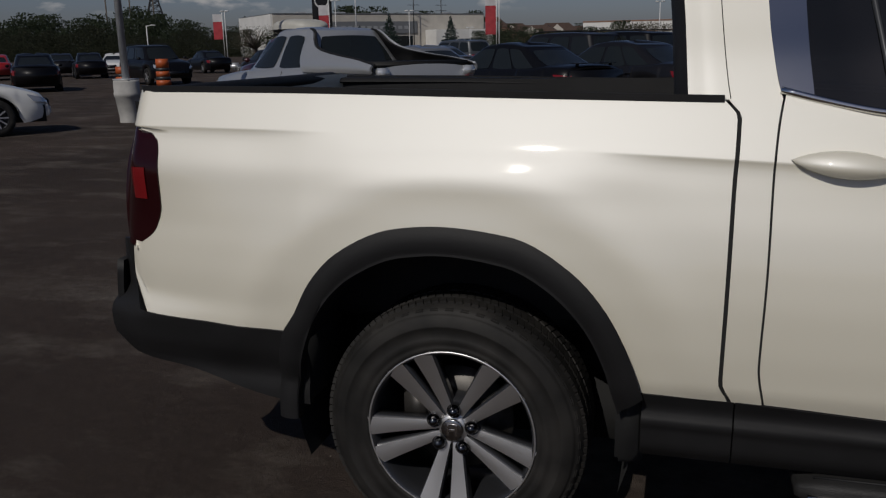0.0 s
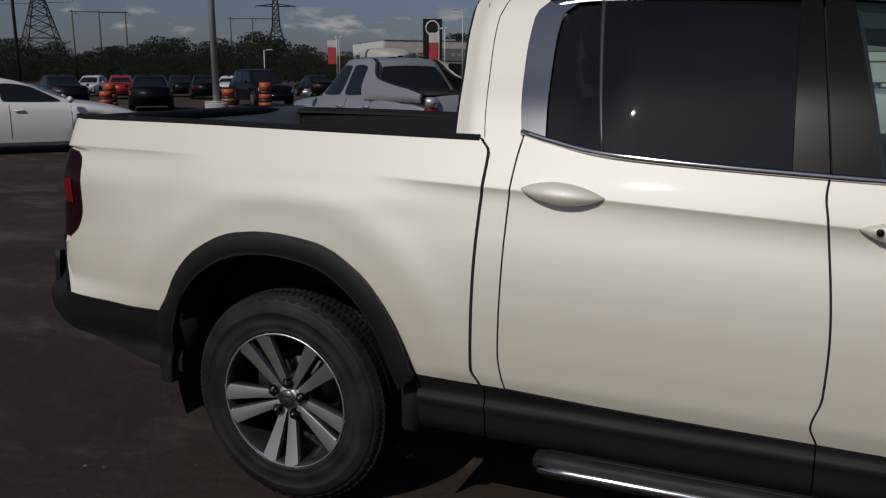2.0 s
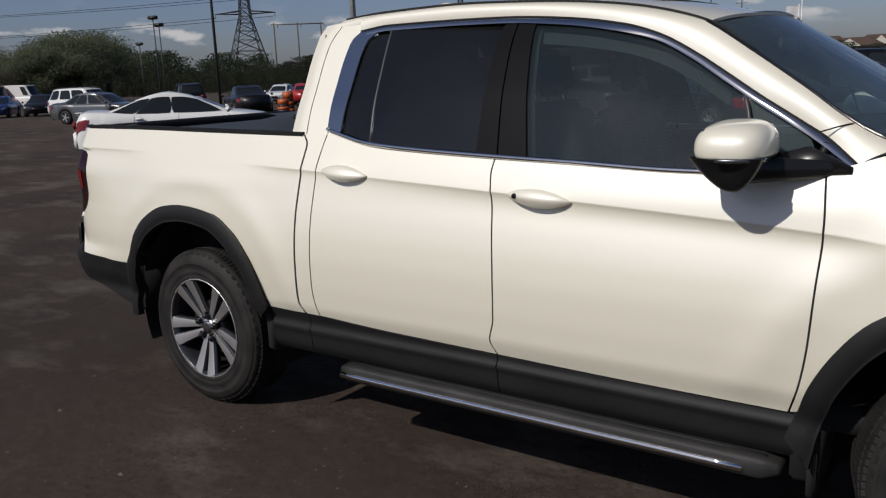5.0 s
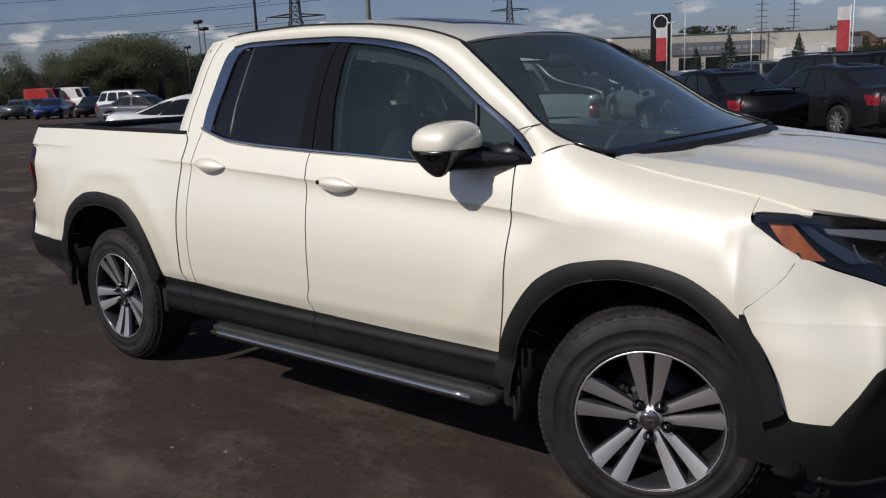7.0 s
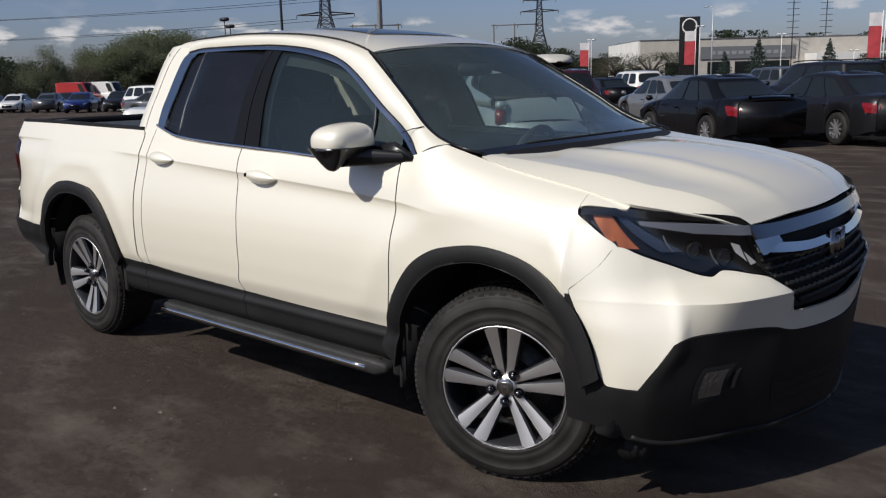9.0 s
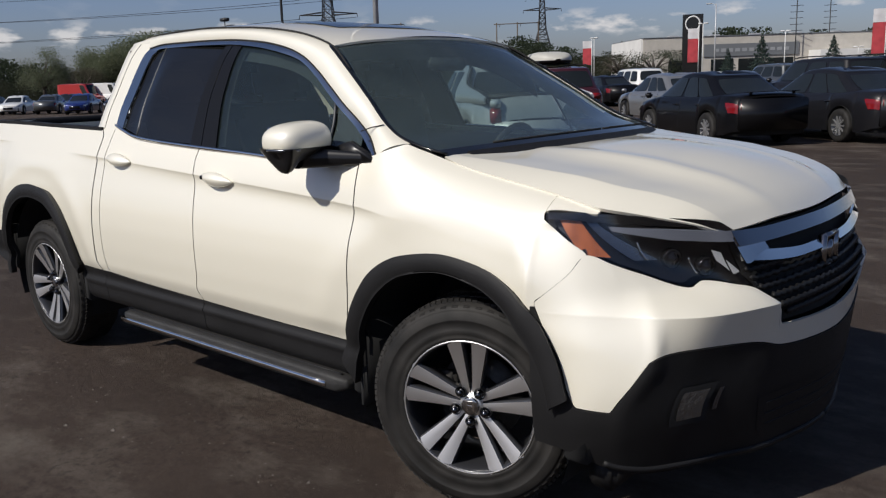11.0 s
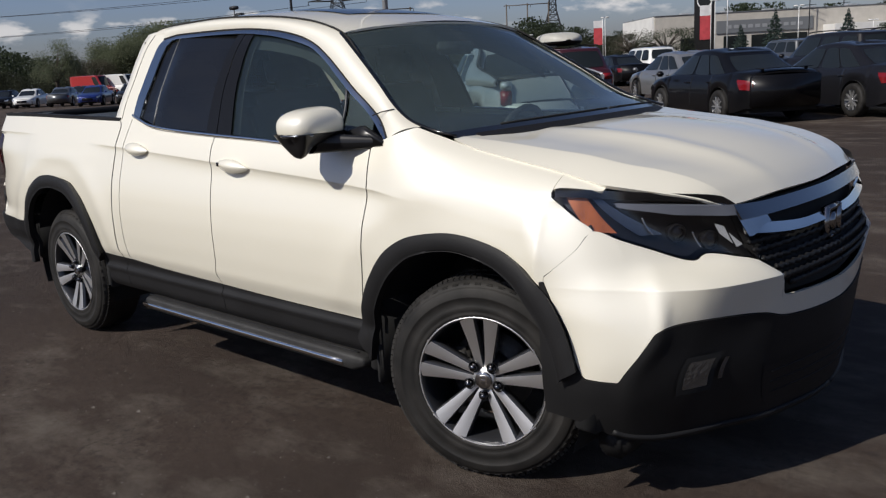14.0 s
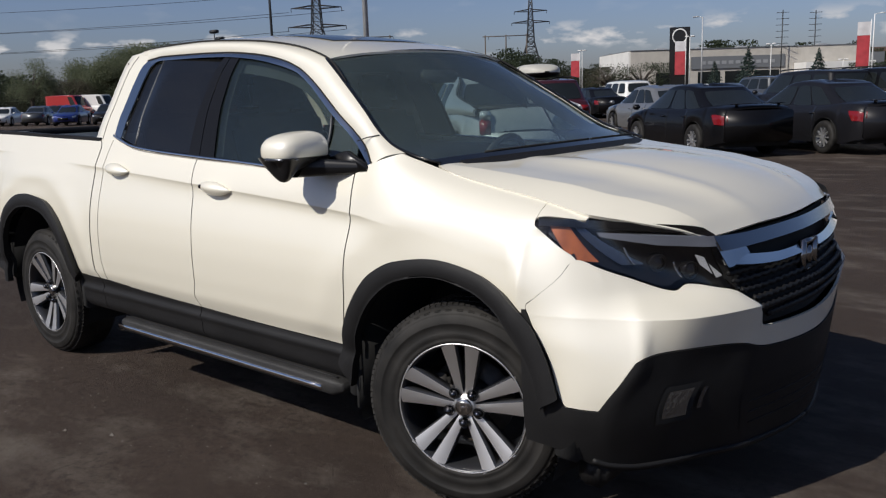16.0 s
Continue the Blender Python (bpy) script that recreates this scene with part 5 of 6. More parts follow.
def car(name, kind, paint, x, y, heading, label, group="", fine=False, size=1.0, tailgate_bed=False):
    """A parked car, its nose towards heading (degrees from +x)."""
    k = KINDS[kind]
    L, W, H = k["L"], k["W"], k["H"]
    top = thing(name, label, "van" if kind == "van" else "pickup truck" if kind in ("pickup", "crew") else "car", pose(x, y, 0, 0, 0, heading), group)
    top.scale = (size, size, size)
    mat = PAINT[paint]
    hw = W / 2
    R = .33 if kind in ("sedan", "hatch") else .375
    wb = L * .29
    deck = spline(k["deck"])
    sill = .22 if R < .35 else .30
    wide = spline([(-L / 2, hw * .80), (-L / 2 + .08, hw * .90), (-L / 2 + .4, hw * .98), (0, hw), (L / 2 - .6, hw * .97), (L / 2 - .18, hw * .86), (L / 2 - .04, hw * .68), (L / 2, hw * .60)])

    def low(px):
        for c in (-wb, wb):
            d = abs(px - c)
            if d < R * 1.18:
                return max(sill, R + math.sqrt((R * 1.18) ** 2 - d * d) - .01)
        return sill + .10 * ease(L / 2 - .5, L / 2, abs(px))
    xs = sorted(set([round(v, 3) for v in steps(-L / 2, L / 2, 36)] + [round(c + R * 1.18 * math.cos(a), 3) for c in (-wb, wb) for a in steps(0, math.pi, 12)] + [-L / 2 + .03, L / 2 - .03]))

    def skin(px, v):
        # round the section, from the near sill over the deck to the far sill
        e = -1 + 2 * v
        w, zt, zl = wide(px), deck(px), low(px)
        sg = 1 if e > 0 else -1
        ae = abs(e)
        if ae > .5:
            f = (ae - .5) / .5
            z = zt - .03 - (zt - .03 - zl) * f
            crease = .012 * math.exp(-((f - .25) / .06) ** 2)
            yy = w * (1 - .11 * (1 - f) ** 3) * (1 - .05 * f ** 3) + crease
        else:
            f = ae / .5
            yy = w * .89 * f
            z = zt + .035 * (1 - f ** 2) - .03 * f ** 6
        return Vector((px, sg * yy, z))
    part("body", sheet(lambda u, v: skin(u, v), xs, [0, .05, .1, .15, .2, .25, .3, .35, .4, .45, .48, .5][:6] + [.28, .33, .38, .44, .5, .56, .62, .67, .72, .75, .8, .85, .9, .95, 1]), mat, top)
    # ends
    for sx in (-1, 1):
        b = bmesh.new()
        px = sx * (L / 2 - .002)
        zt, zl, w = deck(px), low(px), wide(px)
        box(b, px - .06, px + .03 if sx > 0 else px + .06, -w, w, zl, zt, .03)
        part("bumper", b, mat, top)
    b = bmesh.new()
    box(b, -L / 2 + .1, L / 2 - .1, -hw * .8, hw * .8, sill, sill + .3)
    part("underbody", b, DARK, top)
    for c in (-wb, wb):
        for sy in (-1, 1):
            part("wheel_well", sheet(lambda u, v: Vector((c + R * 1.17 * math.cos(math.pi * u), sy * (hw * .97 - .25 * v), R + R * 1.17 * math.sin(math.pi * u))), steps(0, 1, 12), [0, 1]), DARK, top)
            car_wheel(top, c, sy * (hw - .11), R, sy, fine)
    # cabin
    g0, g1, g2, g3 = k["glass"]
    rw, bw = k["roof_w"] + .02, hw * .86
    zb = k["belt"]

    def ring(t, lift):
        """A point of the cabin's plan ring, t from 0 to 1 round, lift from belt to roof."""
        a = t * 4
        side = int(a) % 4
        f = a - int(a)
        fx, rx = g0 + (g1 - g0) * max(0, lift) ** .9, g3 + (g2 - g3) * max(0, lift) ** .8
        w = bw + (rw - bw) * lift
        z = zb + (H - .06 - zb) * lift
        q = .03 if kind not in ("sedan", "hatch") else .065 if kind == "sedan" else .11
        pw = 4 if q < .05 else 2.2
        if side == 0:
            return Vector((rx + (fx - rx) * f, -w * (1 - .10 * (2 * f - 1) ** 4), z - q * abs(2 * f - 1) ** pw * lift))
        if side == 1:
            return Vector((fx + .10 * math.sin(math.pi * f), -w * .9 + 2 * w * .9 * f, z - q * lift - .0 * f))
        if side == 2:
            return Vector((fx + (rx - fx) * f, w * (1 - .10 * (2 * f - 1) ** 4), z - q * abs(2 * f - 1) ** pw * lift))
        return Vector((rx - .08 * math.sin(math.pi * f), w * .9 - 2 * w * .9 * f, z - q * lift - .0 * f))
    ts = steps(0, 1, 48)[:-1]
    part("cabin", sheet(lambda t, l: ring(t, l), ts, steps(-.05, 1, 6) if kind != "van" else steps(0, 1, 6), close_u=True), mat, top)

    def window(face, f0, f1, l0, l1, soft=.75):
        """A dark pane with rounded corners on one of the cabin's four faces."""
        def at(u, v):
            a, c = 2 * u - 1, 2 * v - 1
            k = math.sqrt(1 - .5 * abs(a * c) ** 2.2 * (1 - soft)) if a and c else 1.0
            a, c = a * (1 - (1 - k) * 1.2), c * (1 - (1 - k) * 1.2)
            f, l = f0 + (f1 - f0) * (.5 + .5 * a), l0 + (l1 - l0) * (.5 + .5 * c)
            q = ring((face + min(.999, max(.001, f))) / 4, l)
            out = ((0, -.009, .003), (.009, 0, .006), (0, .009, .003), (-.009, 0, .006))[face]
            return q + Vector(out)
        part("window", sheet(at, steps(0, 1, 10), steps(0, 1, 6)), CAR_GLASS, top, "dark cabin glass")

    sides = {"sedan": ((.10, .30), (.315, .545), (.575, .95)), "hatch": ((.06, .285), (.29, .56), (.565, .95)), "suv": ((.03, .25), (.29, .57), (.61, .95)), "pickup": ((.10, .46), (.53, .93)), "crew": ((.14, .50), (.56, .94)), "van": ((.80, .95),)}[kind]
    for f0, f1 in sides:
        window(0, f0, f1, .05, .88)
        window(2, 1 - f1, 1 - f0, .05, .88)
    window(1, .05, .95, .03, .93)
    window(3, .06, .94, .12 if kind in ("suv", "van") else .05, .90)
    roof = bmesh.new()
    rings = []
    for s, dz in ((1.012, -.02), (1.0, .005), (.93, .03), (.6, .055), (.2, .062)):
        row = []
        for t in ts:
            p = ring(t, 1)
            cx = (g1 + g2) / 2
            row.append(roof.verts.new((cx + (p.x - cx) * s, p.y * s, p.z + dz)))
        rings.append(row)
    for r0, r1 in zip(rings, rings[1:]):
        for i in range(len(ts)):
            j = (i + 1) % len(ts)
            roof.faces.new((r0[i], r0[j], r1[j], r1[i]))
    roof.faces.new(rings[-1])
    part("roof", roof, mat, top)
    for sy in (-1, 1):
        # lamps on the corners
        b = sheet(lambda u, v: (lambda p: p + Vector((-.006, sy * .008, 0)))(skin(-L / 2 + .02 + .30 * u * (1 - .4 * v), .5 + sy * (.29 + .07 * v))), steps(0, 1, 6), steps(0, 1, 4))
        if tailgate_bed:
            b.free()
        else:
            part("tail_lamp", b, RED_LENS, top, "red tail lamp")
        zt = deck(-L / 2 + .05)
        b = bmesh.new()
        wr = wide(-L / 2)
        if tailgate_bed:
            # tall upright lamp, clear above red
            box(b, -L / 2 - .035, -L / 2 + .10, min(sy * wr * .84, sy * wr * 1.06), max(sy * wr * .84, sy * wr * 1.06), zt - .38, zt - .14, .02)
            c = bmesh.new()
            box(c, -L / 2 - .035, -L / 2 + .10, min(sy * wr * .84, sy * wr * 1.06), max(sy * wr * .84, sy * wr * 1.06), zt - .138, zt - .0, .02)
            part("reversing_lamp", c, HEADLAMP, top, "clear reversing lamp")
        else:
            box(b, -L / 2 - .045, -L / 2 + .03, min(sy * wr * .62, sy * wr * 1.0), max(sy * wr * .62, sy * wr * 1.0), zt - .26, zt - .10, .02)
        part("tail_lamp", b, RED_LENS, top, "red tail lamp")
        b = sheet(lambda u, v: (lambda p: p + Vector((.012, sy * .012, .004)))(skin(L / 2 - .05 - .36 * u * (1 - .3 * v), .5 + sy * (.27 + .06 * v))), steps(0, 1, 6), steps(0, 1, 4))
        part("head_lamp", b, HEADLAMP, top, "clear head lamp")
        b = bmesh.new()
        xm = g0 - .12
        box(b, xm - .06, xm + .06, min(sy * (hw + .02), sy * (hw + .17)), max(sy * (hw + .02), sy * (hw + .17)), zb + .0, zb + .12, .03)
        part("door_mirror", b, mat, top)
        if fine:
            for xd in (g0 - .10, -.15, -1.05):
                part("door_seam", tube([skin(xd, .5 + sy * v) + Vector((0, sy * .002, 0)) for v in steps(.26, .47, 8)], .004, 5), DARK, top)
            for xd in (.02, -.95):
                b = bmesh.new()
                p = skin(xd, .5 + sy * .30)
                box(b, xd - .09, xd + .09, min(p.y, p.y + sy * .035), max(p.y, p.y + sy * .035), p.z - .012, p.z + .016, .008)
                part("door_handle", b, mat, top)
    b = bmesh.new()
    zp = deck(-L / 2 + .05) - (.33 if kind in ("sedan", "hatch") else .42)
    box(b, -L / 2 - .05, -L / 2 + .02, -.17, .17, zp - .09, zp + .02, .004)
    part("number_plate", b, PLATE, top, "pale number plate")
    b = bmesh.new()
    box(b, L / 2 - .02, L / 2 + .035, -hw * .42, hw * .42, .40, .62, .02)
    part("grille", b, GLOSS_BLACK, top)
    if kind in ("sedan", "hatch") and fine:
        b = bmesh.new()
        box(b, -L / 2 + .0, -L / 2 + .14, -hw * .62, hw * .62, deck(-2.2) + .06, deck(-2.2) + .075, .005)
        for sy in (-1, 1):
            box(b, -L / 2 + .03, -L / 2 + .09, sy * hw * .5 - .02, sy * hw * .5 + .02, deck(-2.2) + .01, deck(-2.2) + .065, .004)
        part("spoiler", b, mat, top)
    if tailgate_bed:
        for sy in (-1, 1):
            # sloping rear quarter that sweeps from the roof down to the bed side
            edge = spline([(-2.58, 1.17), (-2.2, 1.235), (-1.7, 1.29), (-1.2, 1.36), (-.95, 1.43), (-.80, 1.53), (-.68, 1.66), (-.5, 1.69)])
            ys = lambda px, z: hw * .895 + .012 - .315 * ease(1.10, 1.78, z)
            def quarter(u, v, inset, lift):
                px = -2.58 + (-.82 + .30 * v + 2.58) * u
                z = 1.09 + (edge(px) + lift - 1.09) * v
                return Vector((px, sy * (ys(px, z) + .02 * math.sin(math.pi * v) - inset), z))
            lining = sheet(lambda u, v: quarter(u, v, .034, .022), steps(0, 1, 30), steps(0, 1, 6))
            part("bed_lining", lining, BLACK_PLASTIC, top, "black bed lining", solid=.02)
            q = sheet(lambda u, v: quarter(u, v, 0, 0), steps(0, 1, 30), steps(0, 1, 8))
            if sy < 0:
                bmesh.ops.reverse_faces(q, faces=q.faces)
            part("rear_quarter", q, mat, top, solid=.03)
    if kind in ("pickup", "crew"):
        b = bmesh.new()
        box(b, -2.72 if kind == "pickup" else -2.56, -1.35 if kind == "pickup" else -1.15, -hw * .82, hw * .82, deck(-2) - .02, deck(-2) + .05, .02)
        part("bed_cover", b, BLACK_PLASTIC, top, "black bed cover")
    if kind == "suv":
        for sy in (-1, 1):
            part("roof_rack_rail", tube([Vector((xx, sy * rw * .9, H - .0 + .03 * (1 - abs(2 * i / 10 - 1) ** 6))) for i, xx in enumerate(steps(g2 + .1, g1 - .1, 10))], .018, 6), BLACK_PLASTIC, top)
    return top


ROW = "cars parked in the lot"
car("sedan", "sedan", "black", -2.85, 14.75, 142, "glossy black sedan with spoiler and alloy wheels", ROW, True)
car("sedan", "sedan", "charcoal", -.75, 16.2, 142, "charcoal sedan with multi-spoke wheels beside a black sedan", ROW, True)
car("sedan", "sedan", "dull_silver", -7.0, 21.0, 142, "silver sedan parked beyond a black sedan", ROW, True)
car("sedan", "sedan", "black", -16.7, 33.8, 142, "black sedan further along the row", ROW)
car("pickup", "crew", "silver", -4.9, 9.57, 145, "silver pickup with sloped rear pillars and black bed cover", ROW, True, 1.0, True)
car("hatchback", "hatch", "white", -12.5, 8.6, 51, "white sporty hatchback with dark windows", ROW, True)
car("pickup", "pickup", "white", 1.75, 18.0, 323, "white crew-cab pickup with dark windows", ROW, True, .96)
car("sport_utility", "suv", "charcoal", -3.16, 22.76, 142, "dark grey sport utility car with roof rails", ROW)
car("sport_utility", "suv", "black", -1.59, 23.20, 142, "black sport utility car beside a grey one", ROW)
car("sport_utility", "suv", "white", -16.20, 35.59, 142, "white sport utility car among dark cars", ROW)
car("sport_utility", "suv", "maroon", -9.3, 17.8, 142, "dark red sport utility car beyond the silver pickup", ROW)
car("sedan", "sedan", "charcoal", -19.46, 35.99, 142, "dark sedan behind the windscreen line", ROW)
car("sedan", "sedan", "grey", -13.97, 36.73, 142, "grey sedan in the second row", ROW)
car("sedan", "sedan", "white", -16.10, 44.55, 142, "white sedan partly hidden in the row", ROW)
car("sport_utility", "suv", "grey", -10.99, 40.15, 142, "grey sport utility car in the second row", ROW)
car("sedan", "sedan", "black", -24.47, 25.36, 132, "black sedan seen from behind", ROW)
car("sport_utility", "suv", "black", -22.61, 30.76, 325, "black sport utility car facing the aisle", ROW)
car("sedan", "sedan", "white", -45.46, 42.59, 300, "white sedan far across the lot", ROW)
car("sedan", "sedan", "red", -38.53, 38.21, 132, "red car far across the lot", ROW)
car("sedan", "sedan", "black", -33.52, 40.02, 132, "black sedan with lit-looking red lamps", ROW)
car("sedan", "sedan", "charcoal", -38.52, 43.65, 132, "charcoal sedan in the far row", ROW)
car("hatchback", "hatch", "white", -38.41, 48.90, 300, "white hatchback in the far row", ROW)
car("sedan", "sedan", "charcoal", -30.72, 26.14, 150, "charcoal sedan behind the white hatchback", ROW)
car("sport_utility", "suv", "black", -42.11, 31.22, 150, "black sport utility car by the tree line", ROW)
car("sedan", "sedan", "black", -30.59, 48.34, 142, "black car beyond the silver pickup", ROW)
car("sedan", "sedan", "grey", -10.14, 33.52, 142, "grey sedan beyond the silver pickup", ROW)
car("sport_utility", "suv", "white", -41.11, 23.61, 10, "white crossover with dark roof", ROW)
car("sport_utility", "suv", "black", -42.87, 31.69, 150, "tall black sport utility car", ROW)
car("sedan", "sedan", "grey", -33.99, 19.91, 20, "grey sedan behind the white hatchback", ROW)
car("sedan", "sedan", "charcoal", -32.81, 28.23, 330, "charcoal sedan beside the pylon", ROW)
car("sedan", "sedan", "blue", -55.52, 25.81, 320, "blue sedan facing the aisle", ROW)
car("sedan", "sedan", "grey", -60.93, 26.02, 140, "grey sedan in the far row", ROW)
car("sedan", "sedan", "white", -64.66, 24.89, 320, "white sedan in the far row", ROW)
car("sedan", "sedan", "charcoal", -53.46, 27.70, 320, "charcoal sedan in the far row", ROW)
car("sedan", "sedan", "black", -68.11, 24.28, 320, "black sedan at the row's end", ROW)
car("sedan", "sedan", "charcoal", -69.55, 31.23, 320, "dark sedan behind the blue one", ROW)
car("van", "van", "red", -92.57, 43.37, 25, "red delivery van by the trees", ROW)
car("van", "van", "white", -91.22, 46.10, 25, "white high-roofed van by the trees", ROW)

# pale cargo box on the dark red car's roof
cargo_box = thing("roof_cargo_box", "pale beige rooftop cargo box on a dark red car", "cargo box", pose(-9.1, 17.6, 1.80, 0, 0, 142))
CARGO_SHELL = material("beige_box_shell", (0.46, 0.45, 0.40), 0.5, vary=.06, vary_scale=4)


def cargo_shell(u, v, low):
    a = v * math.tau
    c, sn = math.cos(a), math.sin(a)
    k = math.sin(math.pi * u) ** .35
    return Vector((-.95 + 1.9 * u, .62 * k * math.copysign(abs(c) ** .6, c), (.12 + .26 * k * max(0, sn) ** .6) if not low else .12 - .10 * max(0, -sn) ** .5 * k))


part("lid", sheet(lambda u, v: cargo_shell(u, v * .5, False), steps(.001, .999, 20), steps(0, 1, 16)), CARGO_SHELL, cargo_box)
part("tray", sheet(lambda u, v: cargo_shell(u, .5 + v * .5, True), steps(.001, .999, 20), steps(0, 1, 16)), BLACK_PLASTIC, cargo_box)
for cx in (-.5, .5):
    b = bmesh.new()
    box(b, cx - .03, cx + .03, -.5, .5, -.005, .03, .008)
    part("crossbar", b, BLACK_PLASTIC, cargo_box)

# ---- lamp posts, barrels ----
CONCRETE = material("concrete", (0.42, 0.41, 0.39), 0.85, bump=0.4, scale=60, vary=0.2)
GALVANISED = material("galvanised_steel", (0.46, 0.47, 0.48), 0.5, 0.35, vary=0.15)
DARK_STEEL = material("dark_painted_steel", (0.03, 0.032, 0.035), 0.5, 0.2)
ORANGE = material("orange_plastic", (0.42, 0.085, 0.02), 0.5, vary=0.1)
WHITE_PAINT = material("white_metal_paint", (0.70, 0.70, 0.69), 0.45)


def lamp_post(x, y, height, r, mat, head="arm", pedestal=False, yaw=0, label="tall galvanised lamp post"):
    p = thing("lamp_post", label, "lamp post", pose(x, y, 0, 0, 0, yaw))
    z0 = 0
    if pedestal:
        b = turned([(.001, .86), (.25, .86), (.26, .82), (.26, .62), (.27, .60), (.27, .54), (.25, .52), (.20, .10), (.20, 0)], 24)
        bmesh.ops.rotate(b, verts=b.verts, cent=(0, 0, 0), matrix=Matrix.Rotation(radians(90), 3, "X"))
        part("pedestal", b, CONCRETE, p, "pale concrete pedestal")
        z0 = .84
        b = bmesh.new()
        box(b, -.19, .19, -.19, .19, .86, .89, .005)
        part("base_plate", b, GALVANISED, p)
    part("pole", tube([(0, 0, z0), (0, 0, height * .5), (0, 0, height)], lambda t: r * (1 - .4 * t), 10), mat, p)
    if head == "arm":
        part("arm", tube([(0, 0, height - .15), (.35, 0, height + .02), (.8, 0, height + .05)], r * .4, 6), mat, p)
        b = bmesh.new()
        box(b, .6, 1.35, -.16, .16, height, height + .13, .04)
        part("lamp_head", b, mat, p)
    elif head == "double" and mat is DARK_STEEL:
        b = bmesh.new()
        box(b, -.34, .34, -.20, .20, height, height + .24, .05)
        part("lamp_head", b, mat, p)
    elif head == "double":
        b = bmesh.new()
        box(b, -.85, -.12, -.22, .22, height, height + .22, .06)
        box(b, .12, .85, -.22, .22, height, height + .22, .06)
        part("lamp_head", b, WHITE_PAINT, p)
    return p


lamp_post(-10.5, 12.1, 13.0, .075, GALVANISED, "none", True, label="grey lamp post on a concrete pedestal")
lamp_post(-46.86, 37.71, 17, .12, DARK_STEEL, "none", label="very tall dark steel pole")
lamp_post(-46.85, 33.04, 5.65, .06, DARK_STEEL, "double", label="thin dark lamp post with a small box head")
lamp_post(-62.45, 42.15, 5.31, .06, DARK_STEEL, "double", label="thin dark lamp post with a small box head")
lamp_post(-46.34, 32.25, 6.07, .06, DARK_STEEL, "double", label="thin dark lamp post with a small box head")
lamp_post(-39.14, 97.59, 9.55, .10, GALVANISED, "arm", yaw=170)
lamp_post(-57.00, 133.42, 9.30, .09, WHITE_PAINT, "double", label="white lamp post with twin heads")
lamp_post(-48.44, 147.64, 7.86, .09, WHITE_PAINT, "double", label="white lamp post with twin heads")
lamp_post(-82.22, 140.43, 8.51, .09, WHITE_PAINT, "double", label="white lamp post with twin heads")
lamp_post(-27.98, 130.82, 10.58, .10, WHITE_PAINT, "arm", yaw=20, label="white lamp post beside a banner")
lamp_post(-4.04, 157.00, 8.52, .10, WHITE_PAINT, "double", label="white lamp post with twin heads")
lamp_post(-40.49, 162.03, 4.94, .09, WHITE_PAINT, "double", label="white lamp post with twin heads")
lamp_post(-68.00, 95.54, 4.84, .09, WHITE_PAINT, "arm", label="low white lamp post")


def barrel(x, y, h=1.0):
    p = thing("traffic_barrel", "orange traffic barrel with black bands", "traffic barrel", pose(x, y, 0), "traffic barrels")
    for z0, z1, mt, nm in ((0, .10, RUBBER, "base"), (.10, .28, ORANGE, "band"), (.28, .40, DARK_STEEL, "band"), (.40, .58, ORANGE, "band"), (.58, .70, DARK_STEEL, "band"), (.70, 1.0, ORANGE, "band")):
        r0 = .36 if mt is RUBBER else .30 - .06 * z0
        b = turned([(.001, z1 * h), (r0 * .96, z1 * h), (r0, z0 * h), (.001, z0 * h)], 18)
        bmesh.ops.rotate(b, verts=b.verts, cent=(0, 0, 0), matrix=Matrix.Rotation(radians(90), 3, "X"))
        part(nm, b, mt, p)


barrel(-19.56, 26.79, 1.15)
barrel(-20.18, 25.08, .9)
barrel(-26.36, 24.93, 1.1)
barrel(-25.07, 23.39, .8)

# ---- dealership and what stands round it ----
STUCCO = material("beige_stucco", (0.48, 0.45, 0.40), 0.85, bump=0.3, scale=30, vary=0.08, vary_scale=.5)
WHITE_WALL = material("white_panel_wall", (0.72, 0.71, 0.68), 0.6, vary=0.05, vary_scale=.4)
SIGN_GREY = material("pale_sign_grey", (0.30, 0.31, 0.32), 0.5)
GREY_BAND = material("grey_fascia", (0.16, 0.17, 0.18), 0.5)
ROOF_TILE = material("brown_roof", (0.085, 0.055, 0.044), 0.85, bump=0.4, scale=8, vary=0.2)
BRICK = material("brown_brick", (0.24, 0.14, 0.10), 0.85, vary=0.2)


def frame_from(a, b):
    """A pose at a, its x axis towards b on the ground."""
    return pose(a[0], a[1], 0, 0, 0, math.degrees(math.atan2(b[1] - a[1], b[0] - a[0]))), math.hypot(b[0] - a[0], b[1] - a[1])


m, n = frame_from((-84.54, 164.42), (-44.77, 202.90))
deal = thing("dealership_building", "low beige and white dealership with grey fascia and dark doors", "building", m)
ht = 8.94
def block(nm, x0, x1, y0, y1, z0, z1, mat, parent, bevel=.05, label=""):
    b = bmesh.new()
    box(b, x0, x1, y0, y1, z0, z1, bevel)
    return part(nm, b, mat, parent, label, smooth=False)


